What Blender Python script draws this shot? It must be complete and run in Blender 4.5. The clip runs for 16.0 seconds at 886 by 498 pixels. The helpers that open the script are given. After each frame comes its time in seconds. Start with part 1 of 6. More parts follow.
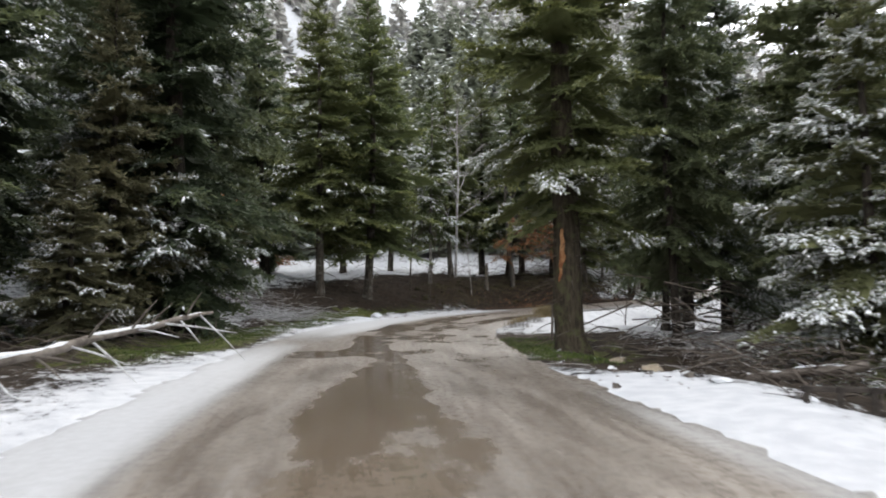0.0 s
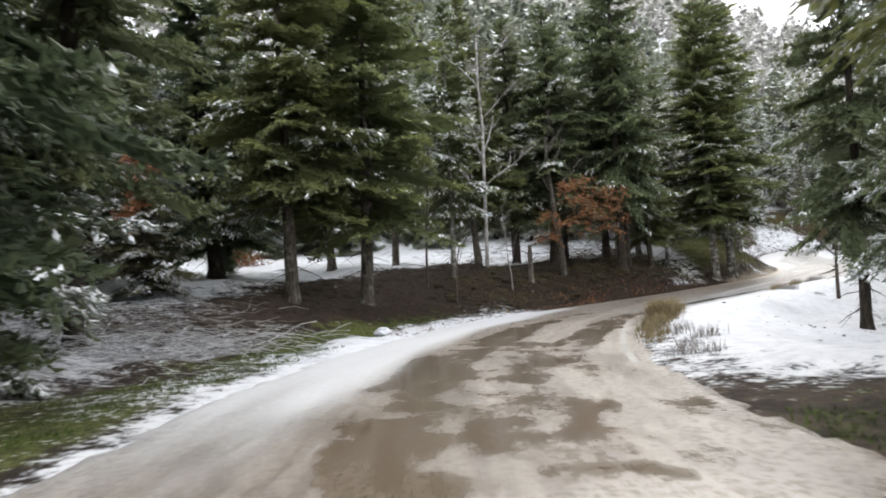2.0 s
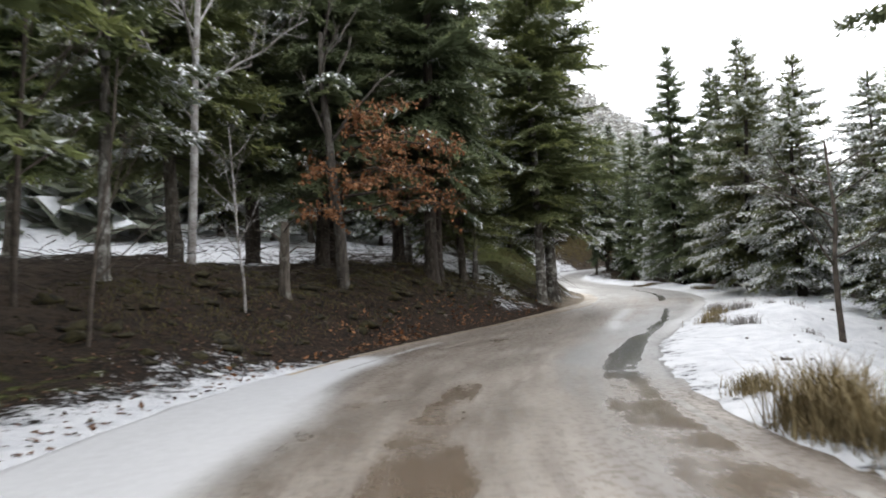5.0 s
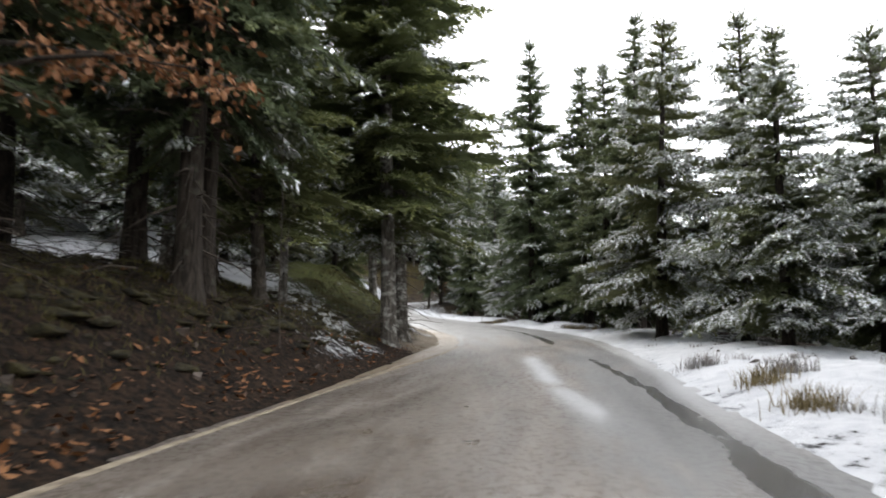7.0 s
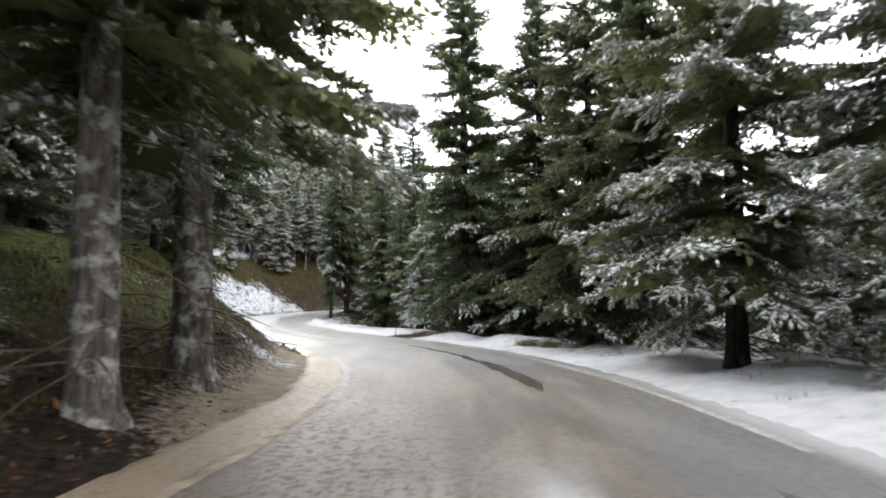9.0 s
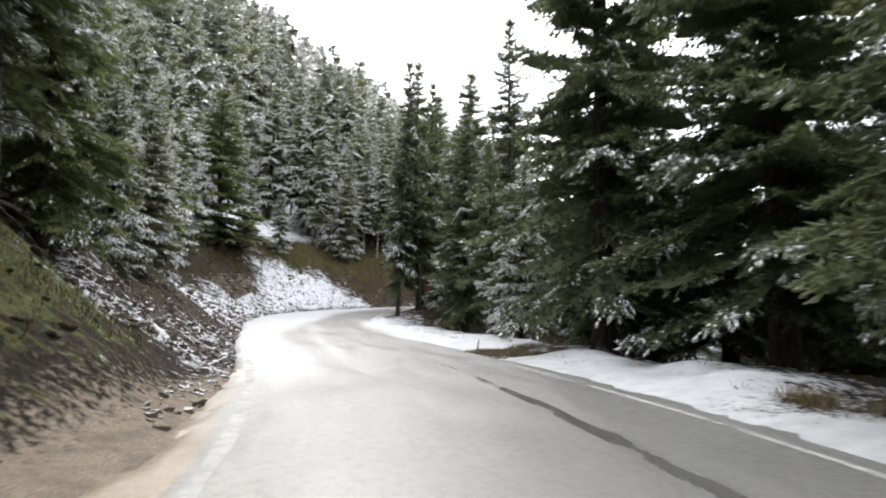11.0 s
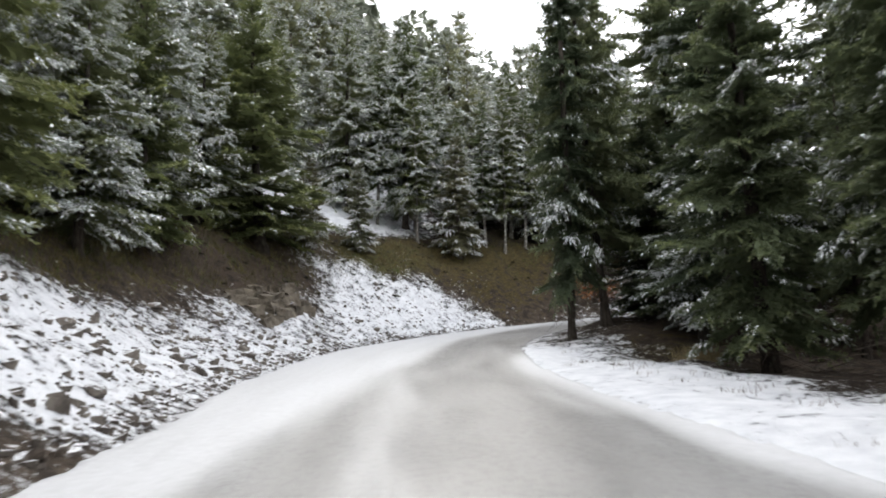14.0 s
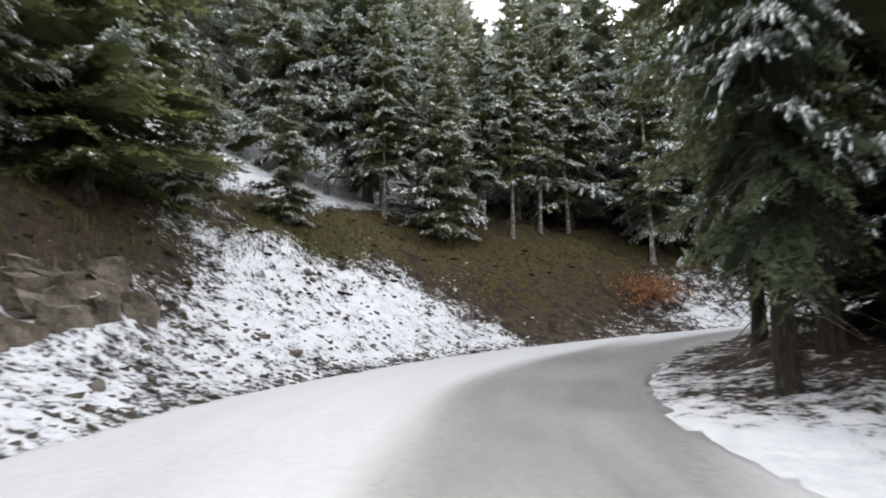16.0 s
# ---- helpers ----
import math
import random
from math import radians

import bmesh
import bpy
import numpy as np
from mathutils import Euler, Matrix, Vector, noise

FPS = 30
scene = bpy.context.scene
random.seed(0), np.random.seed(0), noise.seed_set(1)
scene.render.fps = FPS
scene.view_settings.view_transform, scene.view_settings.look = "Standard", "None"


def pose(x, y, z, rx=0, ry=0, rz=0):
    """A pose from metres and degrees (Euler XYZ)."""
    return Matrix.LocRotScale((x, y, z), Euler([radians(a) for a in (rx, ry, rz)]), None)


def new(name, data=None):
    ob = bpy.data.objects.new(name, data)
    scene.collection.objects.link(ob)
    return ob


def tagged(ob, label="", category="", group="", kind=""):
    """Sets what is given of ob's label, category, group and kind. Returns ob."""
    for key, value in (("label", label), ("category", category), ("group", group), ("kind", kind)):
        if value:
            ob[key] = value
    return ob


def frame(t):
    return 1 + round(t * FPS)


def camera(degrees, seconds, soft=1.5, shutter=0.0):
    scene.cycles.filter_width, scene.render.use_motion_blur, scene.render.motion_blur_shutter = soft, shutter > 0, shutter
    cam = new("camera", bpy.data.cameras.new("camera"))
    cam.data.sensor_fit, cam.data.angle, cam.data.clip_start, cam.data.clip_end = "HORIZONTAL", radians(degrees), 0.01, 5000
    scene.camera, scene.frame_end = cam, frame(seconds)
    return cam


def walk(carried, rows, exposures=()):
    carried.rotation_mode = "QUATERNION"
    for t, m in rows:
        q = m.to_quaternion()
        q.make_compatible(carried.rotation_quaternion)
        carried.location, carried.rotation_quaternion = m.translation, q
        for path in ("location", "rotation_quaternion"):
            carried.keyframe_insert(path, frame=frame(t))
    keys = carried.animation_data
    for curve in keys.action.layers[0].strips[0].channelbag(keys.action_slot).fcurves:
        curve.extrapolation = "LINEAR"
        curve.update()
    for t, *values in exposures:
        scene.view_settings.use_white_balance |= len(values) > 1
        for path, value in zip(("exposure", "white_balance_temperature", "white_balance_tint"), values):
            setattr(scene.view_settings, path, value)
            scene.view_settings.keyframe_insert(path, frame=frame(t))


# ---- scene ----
cam = camera(64.9, 16.0, soft=1.85, shutter=0.3)
METRES, EYE, TILT, LEAN, TURN = 110.0, 1.42, 3.0, 0.0, 0.0
ROWS = [
    (0.0, 0.0, 0.0, 0.0, -0.0, 0.0, 0.0),
    (0.5, -0.0031, 0.0311, -0.0016, 0.57, 0.85, -0.54),
    (1.0, -0.0067, 0.0647, -0.0037, 0.32, 1.22, 0.43),
    (1.5, -0.0099, 0.0949, -0.0058, 0.07, 0.02, 0.56),
    (2.0, -0.0129, 0.1271, -0.0079, -0.08, -0.14, 3.35),
    (2.5, -0.0144, 0.1557, -0.0103, -2.31, -2.08, 4.88),
    (3.0, -0.0154, 0.185, -0.0118, -7.94, 0.1, 0.43),
    (3.5, -0.014, 0.2115, -0.0132, -11.78, 1.01, -0.05),
    (6.0, 0.0221, 0.3465, -0.0214, -30.35, 2.2, -0.22),
    (6.5, 0.0352, 0.3713, -0.0225, -34.49, 3.55, -0.67),
    (7.0, 0.0514, 0.3973, -0.0239, -37.05, 3.82, -2.09),
    (7.5, 0.0688, 0.4205, -0.025, -40.24, 4.04, -0.66),
    (8.0, 0.0896, 0.4452, -0.0259, -44.09, 4.88, -1.75),
    (10.5, 0.2038, 0.5682, -0.0279, -39.5, 4.95, -2.98),
    (11.0, 0.2234, 0.5951, -0.028, -36.28, 4.49, -3.13),
    (11.5, 0.2403, 0.621, -0.0282, -34.2, 4.17, -2.89),
    (12.0, 0.2572, 0.6499, -0.0285, -31.01, 4.18, -2.27),
    (12.5, 0.2717, 0.6775, -0.0288, -28.4, 4.12, -0.4),
    (13.0, 0.286, 0.7083, -0.0292, -27.08, 5.46, -0.05),
    (13.5, 0.2988, 0.7363, -0.0297, -26.68, 5.43, -0.63),
    (14.0, 0.3131, 0.767, -0.0298, -26.88, 5.68, 0.62),
    (14.5, 0.3267, 0.7952, -0.0298, -27.19, 6.24, 0.65),
    (15.0, 0.341, 0.8259, -0.0298, -27.24, 6.78, 0.32),
    (15.5, 0.355, 0.8545, -0.0302, -28.14, 6.76, 0.29),
    (16.0, 0.3706, 0.8852, -0.0302, -29.13, 6.94, 0.26),
]
walk(cam, [(t, pose(0, 0, EYE, TILT, LEAN, TURN) @ pose(METRES * x, METRES * y, METRES * z, 90 + pitch, roll, yaw)) for t, x, y, z, yaw, pitch, roll in ROWS],
     [(0.0, 1.3), (1.0, 1.55), (1.5, 1.65), (2.5, 1.7), (3.2, 1.7), (4.0, 1.65), (6.0, 1.45), (7.0, 1.5), (8.0, 1.75), (10.5, 1.68), (12.0, 1.92), (13.0, 1.72), (14.5, 1.6), (16.0, 1.7)])

# ---- overcast winter sky ----
world = bpy.data.worlds.new("overcast_sky")
scene.world = world
world.use_nodes = True
wn, wl = world.node_tree.nodes, world.node_tree.links
wn.clear()
sky = wn.new("ShaderNodeTexSky")
sky.sky_type, sky.sun_disc, sky.sun_elevation, sky.sun_rotation = "NISHITA", False, radians(38), radians(200)
clear_air, cloud = wn.new("ShaderNodeBackground"), wn.new("ShaderNodeBackground")
clear_air.inputs["Strength"].default_value = 0.02
wl.new(sky.outputs[0], clear_air.inputs["Color"])
cloud.inputs["Color"].default_value, cloud.inputs["Strength"].default_value = (0.97, 0.975, 1.0, 1), 0.92
both, wout = wn.new("ShaderNodeAddShader"), wn.new("ShaderNodeOutputWorld")
wl.new(clear_air.outputs[0], both.inputs[0])
wl.new(cloud.outputs[0], both.inputs[1])
wl.new(both.outputs[0], wout.inputs["Surface"])
sun = new("sun", bpy.data.lights.new("sun", "SUN"))
sun.data.energy, sun.data.angle, sun.data.color = 0.7, radians(30), (1.0, 0.95, 0.88)
sun.matrix_world = pose(0, 0, 60, 52, 0, 160)
scene.view_settings.exposure = 1.3
# ---- plan of the road and lie of the land ----
ROAD_POINTS = [(0.2, -60.0, 0.0), (0.2, -30.0, 0.0), (0.17, -15.0, 0.0), (0.13, 0.0, 0.0), (-0.71, 7.97, -0.02),
               (-1.46, 15.93, -0.12), (-1.45, 23.9, -0.16), (0.1, 31.76, -0.19), (2.75, 39.3, -0.21), (7.16, 46.0, -0.2),
               (12.8, 51.78, -0.05), (18.54, 57.37, 0.17), (24.1, 63.2, 0.41), (28.76, 69.85, 0.72), (32.3, 77.15, 1.02),
               (35.05, 84.74, 1.33), (37.95, 92.2, 1.7), (41.1, 99.78, 2.18), (45.67, 106.8, 2.82), (52.4, 111.6, 3.5),
               (58.6, 113.4, 4.01), (64.3, 113.2, 4.43), (70.0, 111.6, 4.9), (76.0, 108.0, 5.4), (81.0, 103.0, 5.9)]
S_FIRST = -60.0
HALF = 3.25


def spline(points, step=0.25):
    """A smooth line through points, at even steps: arc length, place and direction."""
    p = np.array(points, float)
    p = np.vstack([2 * p[0] - p[1], p, 2 * p[-1] - p[-2]])
    out = []
    for i in range(1, len(p) - 2):
        a, b, c, d = p[i - 1], p[i], p[i + 1], p[i + 2]
        u = np.linspace(0, 1, 80, endpoint=False)[:, None]
        out.append(0.5 * (2 * b + (c - a) * u + (2 * a - 5 * b + 4 * c - d) * u ** 2 + (3 * b - a - 3 * c + d) * u ** 3))
    q = np.vstack(out + [p[-2][None]])
    s = np.concatenate([[0], np.cumsum(np.linalg.norm(np.diff(q[:, :2], axis=0), axis=1))])
    at = np.arange(0, s[-1], step)
    line = np.stack([np.interp(at, s, q[:, k]) for k in range(3)], 1)
    way = np.gradient(line[:, :2], axis=0)
    way /= np.linalg.norm(way, axis=1)[:, None]
    return at + S_FIRST, line, way


ROAD_S, ROAD_LINE, ROAD_WAY = spline(ROAD_POINTS)


def road_frame(x, y):
    """For each place: distance along the road, signed distance to its right, plain distance, and the road's height there."""
    x, y = np.asarray(x, float).ravel(), np.asarray(y, float).ravel()
    s, d, far, z = (np.empty(len(x)) for _ in range(4))
    for a in range(0, len(x), 4000):
        px, py = x[a:a + 4000], y[a:a + 4000]
        dx, dy = px[:, None] - ROAD_LINE[:, 0], py[:, None] - ROAD_LINE[:, 1]
        i = np.argmin(dx * dx + dy * dy, axis=1)
        k = np.arange(len(px))
        ex, ey = dx[k, i], dy[k, i]
        along = np.clip(ex * ROAD_WAY[i, 0] + ey * ROAD_WAY[i, 1], -0.2, 0.2)
        s[a:a + 4000], z[a:a + 4000] = ROAD_S[i] + along, ROAD_LINE[i, 2]
        d[a:a + 4000] = ex * ROAD_WAY[i, 1] - ey * ROAD_WAY[i, 0]
        far[a:a + 4000] = np.hypot(ex, ey)
    return s, d, far, z


def lattice(x, y, seed=0):
    """Smooth value noise in -1..1 at unit scale."""
    xi, yi = np.floor(x).astype(np.int64), np.floor(y).astype(np.int64)
    fx, fy = x - xi, y - yi
    fx, fy = fx * fx * (3 - 2 * fx), fy * fy * (3 - 2 * fy)

    def h(a, b):
        n = (a * 374761393 + b * 668265263 + seed * 1442695041) & 0x7FFFFFFF
        n = ((n ^ (n >> 13)) * 1274126177) & 0x7FFFFFFF
        return (n ^ (n >> 16)) % 65536 / 32767.5 - 1
    return (h(xi, yi) * (1 - fx) + h(xi + 1, yi) * fx) * (1 - fy) + (h(xi, yi + 1) * (1 - fx) + h(xi + 1, yi + 1) * fx) * fy


def smooth(a, b, v):
    t = np.clip((v - a) / (b - a), 0, 1)
    return t * t * (3 - 2 * t)


COLS = [3.25, 4.0, 6.0, 8.0, 10.0, 13.0, 20.0]
LEFT_RISE = {-60: (0, .02, .05, .1, .2, .4, 1.0), 12: (0, .02, .05, .1, .2, .4, 1.0), 21: (0, .02, .05, .12, .3, .6, 1.2),
             31: (0, 0, .05, .15, .6, 1.4, 1.8), 40: (0, .02, .15, .9, 1.9, 2.15, 2.6), 47: (0, .08, 1.2, 2.15, 2.4, 2.5, 3.0),
             54: (0, .4, 1.85, 2.25, 2.3, 2.35, 2.8), 60: (0, .4, 1.75, 2.15, 2.3, 2.5, 3.2), 66: (0, .2, 1.1, 1.7, 2.0, 2.6, 3.6),
             72: (0, 0, 1.2, 2.3, 2.8, 3.2, 4.5), 80: (-.05, .1, 1.7, 2.9, 3.3, 3.6, 5.5), 88: (-.1, .1, 1.6, 3.0, 3.6, 4.2, 7),
             95: (-.1, .2, 1.6, 3.2, 4.6, 6, 9), 104: (-.05, .3, 1.8, 3.6, 5, 6.5, 10), 115: (-.05, .2, 1.2, 2.5, 4.2, 6.3, 10),
             126: (-.05, .2, 1.5, 3.6, 5.2, 6.8, 10.5), 136: (0, .35, 2.1, 3.9, 5.3, 6.7, 9.5), 160: (0, .2, 1, 1.5, 2, 3, 5)}
RIGHT_RISE = {-60: (0, .05, -.1, -.5, -.8, -.9, -.8), 9: (0, .05, -.1, -.5, -.8, -.9, -.8), 16: (0, -.05, -.2, -.3, -.4, -.5, -.5),
              24: (0, .05, .15, .1, 0, 0, 0), 36: (0, .08, -.1, -.6, -.9, -1.1, -1.2), 50: (0, .12, .1, -.8, -1.2, -1.5, -1.6), 60: (0, .2, .4, .2, -.2, -.6, -1.2),
              70: (0, .1, .3, .3, .1, -.3, -1), 85: (0, .1, .2, .1, -.2, -.8, -2), 100: (0, .05, .1, 0, -.3, -.9, -2),
              114: (0, 0, -.1, -.2, -.4, -.8, -2), 122: (0, .05, .35, .5, .4, 0, -1), 160: (0, .05, .3, .3, .2, 0, -1)}


def table(rows, s, d):
    """Looks a value up in a table of cross-sections, between its rows and columns."""
    keys = np.array(sorted(rows), float)
    vals = np.array([rows[k] for k in sorted(rows)], float)
    s, d = np.clip(s, keys[0], keys[-1] - 1e-6), np.clip(d, COLS[0], COLS[-1] - 1e-6)
    i = np.clip(np.searchsorted(keys, s, side="right") - 1, 0, len(keys) - 2)
    j = np.clip(np.searchsorted(COLS, d, side="right") - 1, 0, len(COLS) - 2)
    u = (s - keys[i]) / (keys[i + 1] - keys[i])
    u = u * u * (3 - 2 * u)
    c = np.array(COLS)
    v = (d - c[j]) / (c[j + 1] - c[j])
    return (vals[i, j] * (1 - v) + vals[i, j + 1] * v) * (1 - u) + (vals[i + 1, j] * (1 - v) + vals[i + 1, j + 1] * v) * u


def land(x, y, fine=True):
    """Height of the ground at each place."""
    x, y = np.asarray(x, float).ravel(), np.asarray(y, float).ravel()
    s, d, far, zr = road_frame(x, y)
    a = np.maximum(np.abs(d), np.where(far > np.abs(d) + 0.3, far, 0))
    side = smooth(-5, 5, d)
    side = np.where(np.abs(d) < 12, (d > 0) * 1.0, side)
    near = zr + np.where(d < 0, table(LEFT_RISE, s, a), table(RIGHT_RISE, s, a))
    up = -0.5 * (x - 45) + 0.87 * (y - 112) + 8
    hill = 2.6 + 0.76 * 0.5 * (up + np.sqrt(up * up + 60)) - 60 * smooth(140, 420, up)
    out = np.maximum(np.abs(x - 30), np.abs(y - 60))
    low = -1.2 + 22 * smooth(60, 300, np.hypot(x - 30, y - 60))
    wide = hill * (1 - side) + low * side
    w = smooth(13, 34, a)
    z = near * (1 - w) + wide * w + smooth(20, 80, a) * 2.0 * lattice(x / 23, y / 23, 5)
    if fine:
        rough = smooth(3.2, 5.5, a)
        cut = smooth(76, 92, s) * (d < 0) * smooth(4.2, 6.5, a) * (1 - smooth(16, 24, a))
        z = z + cut * (0.30 * lattice(x / 2.3, y / 2.3, 11) + 0.16 * lattice(x / 1.0, y / 1.0, 12))
        bank = smooth(42, 48, s) * (1 - smooth(68, 74, s)) * (d < 0) * smooth(3.8, 5.5, a) * (1 - smooth(11, 14, a))
        z = z + bank * (0.16 * lattice(x / 1.4, y / 1.4, 14) + 0.10 * lattice(x / 0.6, y / 0.6, 15))
        z = z + rough * (0.16 * lattice(x / 1.9, y / 1.9, 1) + 0.09 * lattice(x / 0.75, y / 0.75, 2))
    return np.where(a < 2.7, zr - 0.06, np.where(a < 3.05, (zr - 0.06) * (3.05 - a) / 0.35 + (z - 0.02) * (a - 2.7) / 0.35, np.where(a < 3.3, z - 0.02, z)))

# ---- materials ----
class Nodes:
    """A node material under construction."""

    def __init__(self, name):
        self.mat = bpy.data.materials.new(name)
        self.mat.use_nodes = True
        self.tree = self.mat.node_tree
        self.tree.nodes.clear()

    def add(self, kind, **values):
        n = self.tree.nodes.new(kind)
        for k, v in values.items():
            setattr(n, k, v)
        return n

    def put(self, socket, value):
        if isinstance(value, bpy.types.NodeSocket):
            self.tree.links.new(value, socket)
        elif isinstance(value, (tuple, list)) and len(value) == 3 and socket.type == "RGBA":
            socket.default_value = (*value, 1)
        else:
            socket.default_value = value

    def noise(self, scale, detail=4.0, rough=0.55, where=None):
        n = self.add("ShaderNodeTexNoise")
        n.inputs["Scale"].default_value, n.inputs["Detail"].default_value, n.inputs["Roughness"].default_value = scale, detail, rough
        self.put(n.inputs["Vector"], where if where is not None else self.coords())
        return n.outputs["Fac"]

    def coords(self, kind="Object", scale=(1, 1, 1)):
        c = self.add("ShaderNodeTexCoord").outputs[kind]
        if scale == (1, 1, 1):
            return c
        m = self.add("ShaderNodeMapping")
        m.inputs["Scale"].default_value = scale
        self.put(m.inputs["Vector"], c)
        return m.outputs[0]

    def world_coords(self, scale=(1, 1, 1)):
        m = self.add("ShaderNodeMapping")
        m.inputs["Scale"].default_value = scale
        self.put(m.inputs["Vector"], self.add("ShaderNodeNewGeometry").outputs["Position"])
        return m.outputs[0]

    def attr(self, name):
        return self.add("ShaderNodeAttribute", attribute_name=name).outputs["Fac"]

    def math(self, op, a, b=0.5, clamp=False):
        n = self.add("ShaderNodeMath", operation=op, use_clamp=clamp)
        self.put(n.inputs[0], a)
        self.put(n.inputs[1], b)
        return n.outputs[0]

    def ramp(self, value, low, high):
        n = self.add("ShaderNodeMapRange", interpolation_type="SMOOTHSTEP")
        self.put(n.inputs["Value"], value)
        self.put(n.inputs["From Min"], low)
        self.put(n.inputs["From Max"], high)
        return n.outputs[0]

    def mix(self, fac, a, b):
        n = self.add("ShaderNodeMix", data_type="RGBA")
        self.put(n.inputs["Factor"], fac)
        self.put(n.inputs[6], a)
        self.put(n.inputs[7], b)
        return n.outputs[2]

    def blend(self, fac, a, b):
        n = self.add("ShaderNodeMix", data_type="FLOAT")
        self.put(n.inputs["Factor"], fac)
        self.put(n.inputs[2], a)
        self.put(n.inputs[3], b)
        return n.outputs[0]

    def bump(self, height, strength, distance):
        n = self.add("ShaderNodeBump")
        n.inputs["Strength"].default_value, n.inputs["Distance"].default_value = strength, distance
        self.put(n.inputs["Height"], height)
        return n.outputs[0]

    def done(self, colour, rough=0.8, normal=None, spec=0.3, sheer=0.0):
        b, o = self.add("ShaderNodeBsdfPrincipled"), self.add("ShaderNodeOutputMaterial")
        self.put(b.inputs["Base Color"], colour)
        self.put(b.inputs["Roughness"], rough)
        self.put(b.inputs["Specular IOR Level"], spec)
        if normal is not None:
            self.put(b.inputs["Normal"], normal)
        out = b.outputs[0]
        if sheer:
            t, m = self.add("ShaderNodeBsdfTranslucent"), self.add("ShaderNodeMixShader")
            self.put(t.inputs["Color"], colour)
            m.inputs[0].default_value = sheer
            self.tree.links.new(out, m.inputs[1])
            self.tree.links.new(t.outputs[0], m.inputs[2])
            out = m.outputs[0]
        self.tree.links.new(out, o.inputs["Surface"])
        return self.mat


def needles(name, deep, fresh):
    n = Nodes(name)
    tint = n.add("ShaderNodeObjectInfo").outputs["Random"]
    isle = n.add("ShaderNodeNewGeometry").outputs["Random Per Island"]
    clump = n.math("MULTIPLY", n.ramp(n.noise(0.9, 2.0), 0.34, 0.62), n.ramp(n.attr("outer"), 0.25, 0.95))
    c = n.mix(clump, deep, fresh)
    c = n.mix(n.math("MULTIPLY", isle, 0.3), c, tuple(v * 0.6 for v in deep))
    c = n.mix(n.math("MULTIPLY", tint, 0.35), c, (deep[0] * 1.5, deep[1] * 1.1, deep[2] * 0.9))
    frost = n.math("ADD", n.attr("rime"), n.math("MULTIPLY", n.math("SUBTRACT", n.noise(5.0, 3.0), 0.5), 0.5))
    c = n.mix(n.math("MULTIPLY", n.ramp(frost, 0.38, 0.85), 0.58), c, (0.52, 0.55, 0.53))
    fuzz = n.noise(22.0, 3.0, 0.7)
    c = n.mix(n.ramp(fuzz, 0.38, 0.62), n.mix(0.3, c, (deep[0] * 0.6, deep[1] * 0.6, deep[2] * 0.6)), c)
    return n.done(c, 0.6, n.bump(fuzz, 0.7, 0.05), spec=0.2, sheer=0.36)


def snow_material(name, lump=9.0, old=(0.54, 0.56, 0.585), fresh=(0.66, 0.675, 0.69)):
    n = Nodes(name)
    a = n.noise(lump, 5.0, where=n.world_coords())
    c = n.mix(n.ramp(a, 0.3, 0.7), old, fresh)
    return n.done(c, 0.65, n.bump(a, 0.4, 0.03), 0.3)


def bark(name, dark, light, moss=0.0, film=(0.23, 0.23, 0.19)):
    n = Nodes(name)
    long = n.coords("Object", (7, 7, 1.3))
    a = n.noise(2.2, 6.0, 0.65, long)
    c = n.mix(n.ramp(a, 0.35, 0.68), dark, light)
    lichen = n.ramp(n.noise(3.6, 5.0, 0.65), 0.57 - 0.1 * moss, 0.64)
    c = n.mix(n.math("MULTIPLY", lichen, 0.25 + 0.6 * moss), c, film)
    return n.done(c, 0.9, n.bump(a, 0.8, 0.04), 0.2)


def plain(name, colour, other, scale, rough=0.85, bump=0.3, depth=0.02, world_space=False):
    n = Nodes(name)
    a = n.noise(scale, 5.0, where=n.world_coords() if world_space else None)
    b = n.noise(scale * 7, 3.0, where=n.world_coords() if world_space else None)
    c = n.mix(n.ramp(n.math("ADD", n.math("MULTIPLY", a, 0.7), n.math("MULTIPLY", b, 0.3)), 0.35, 0.65), colour, other)
    return n.done(c, rough, n.bump(b, bump, depth), 0.3)


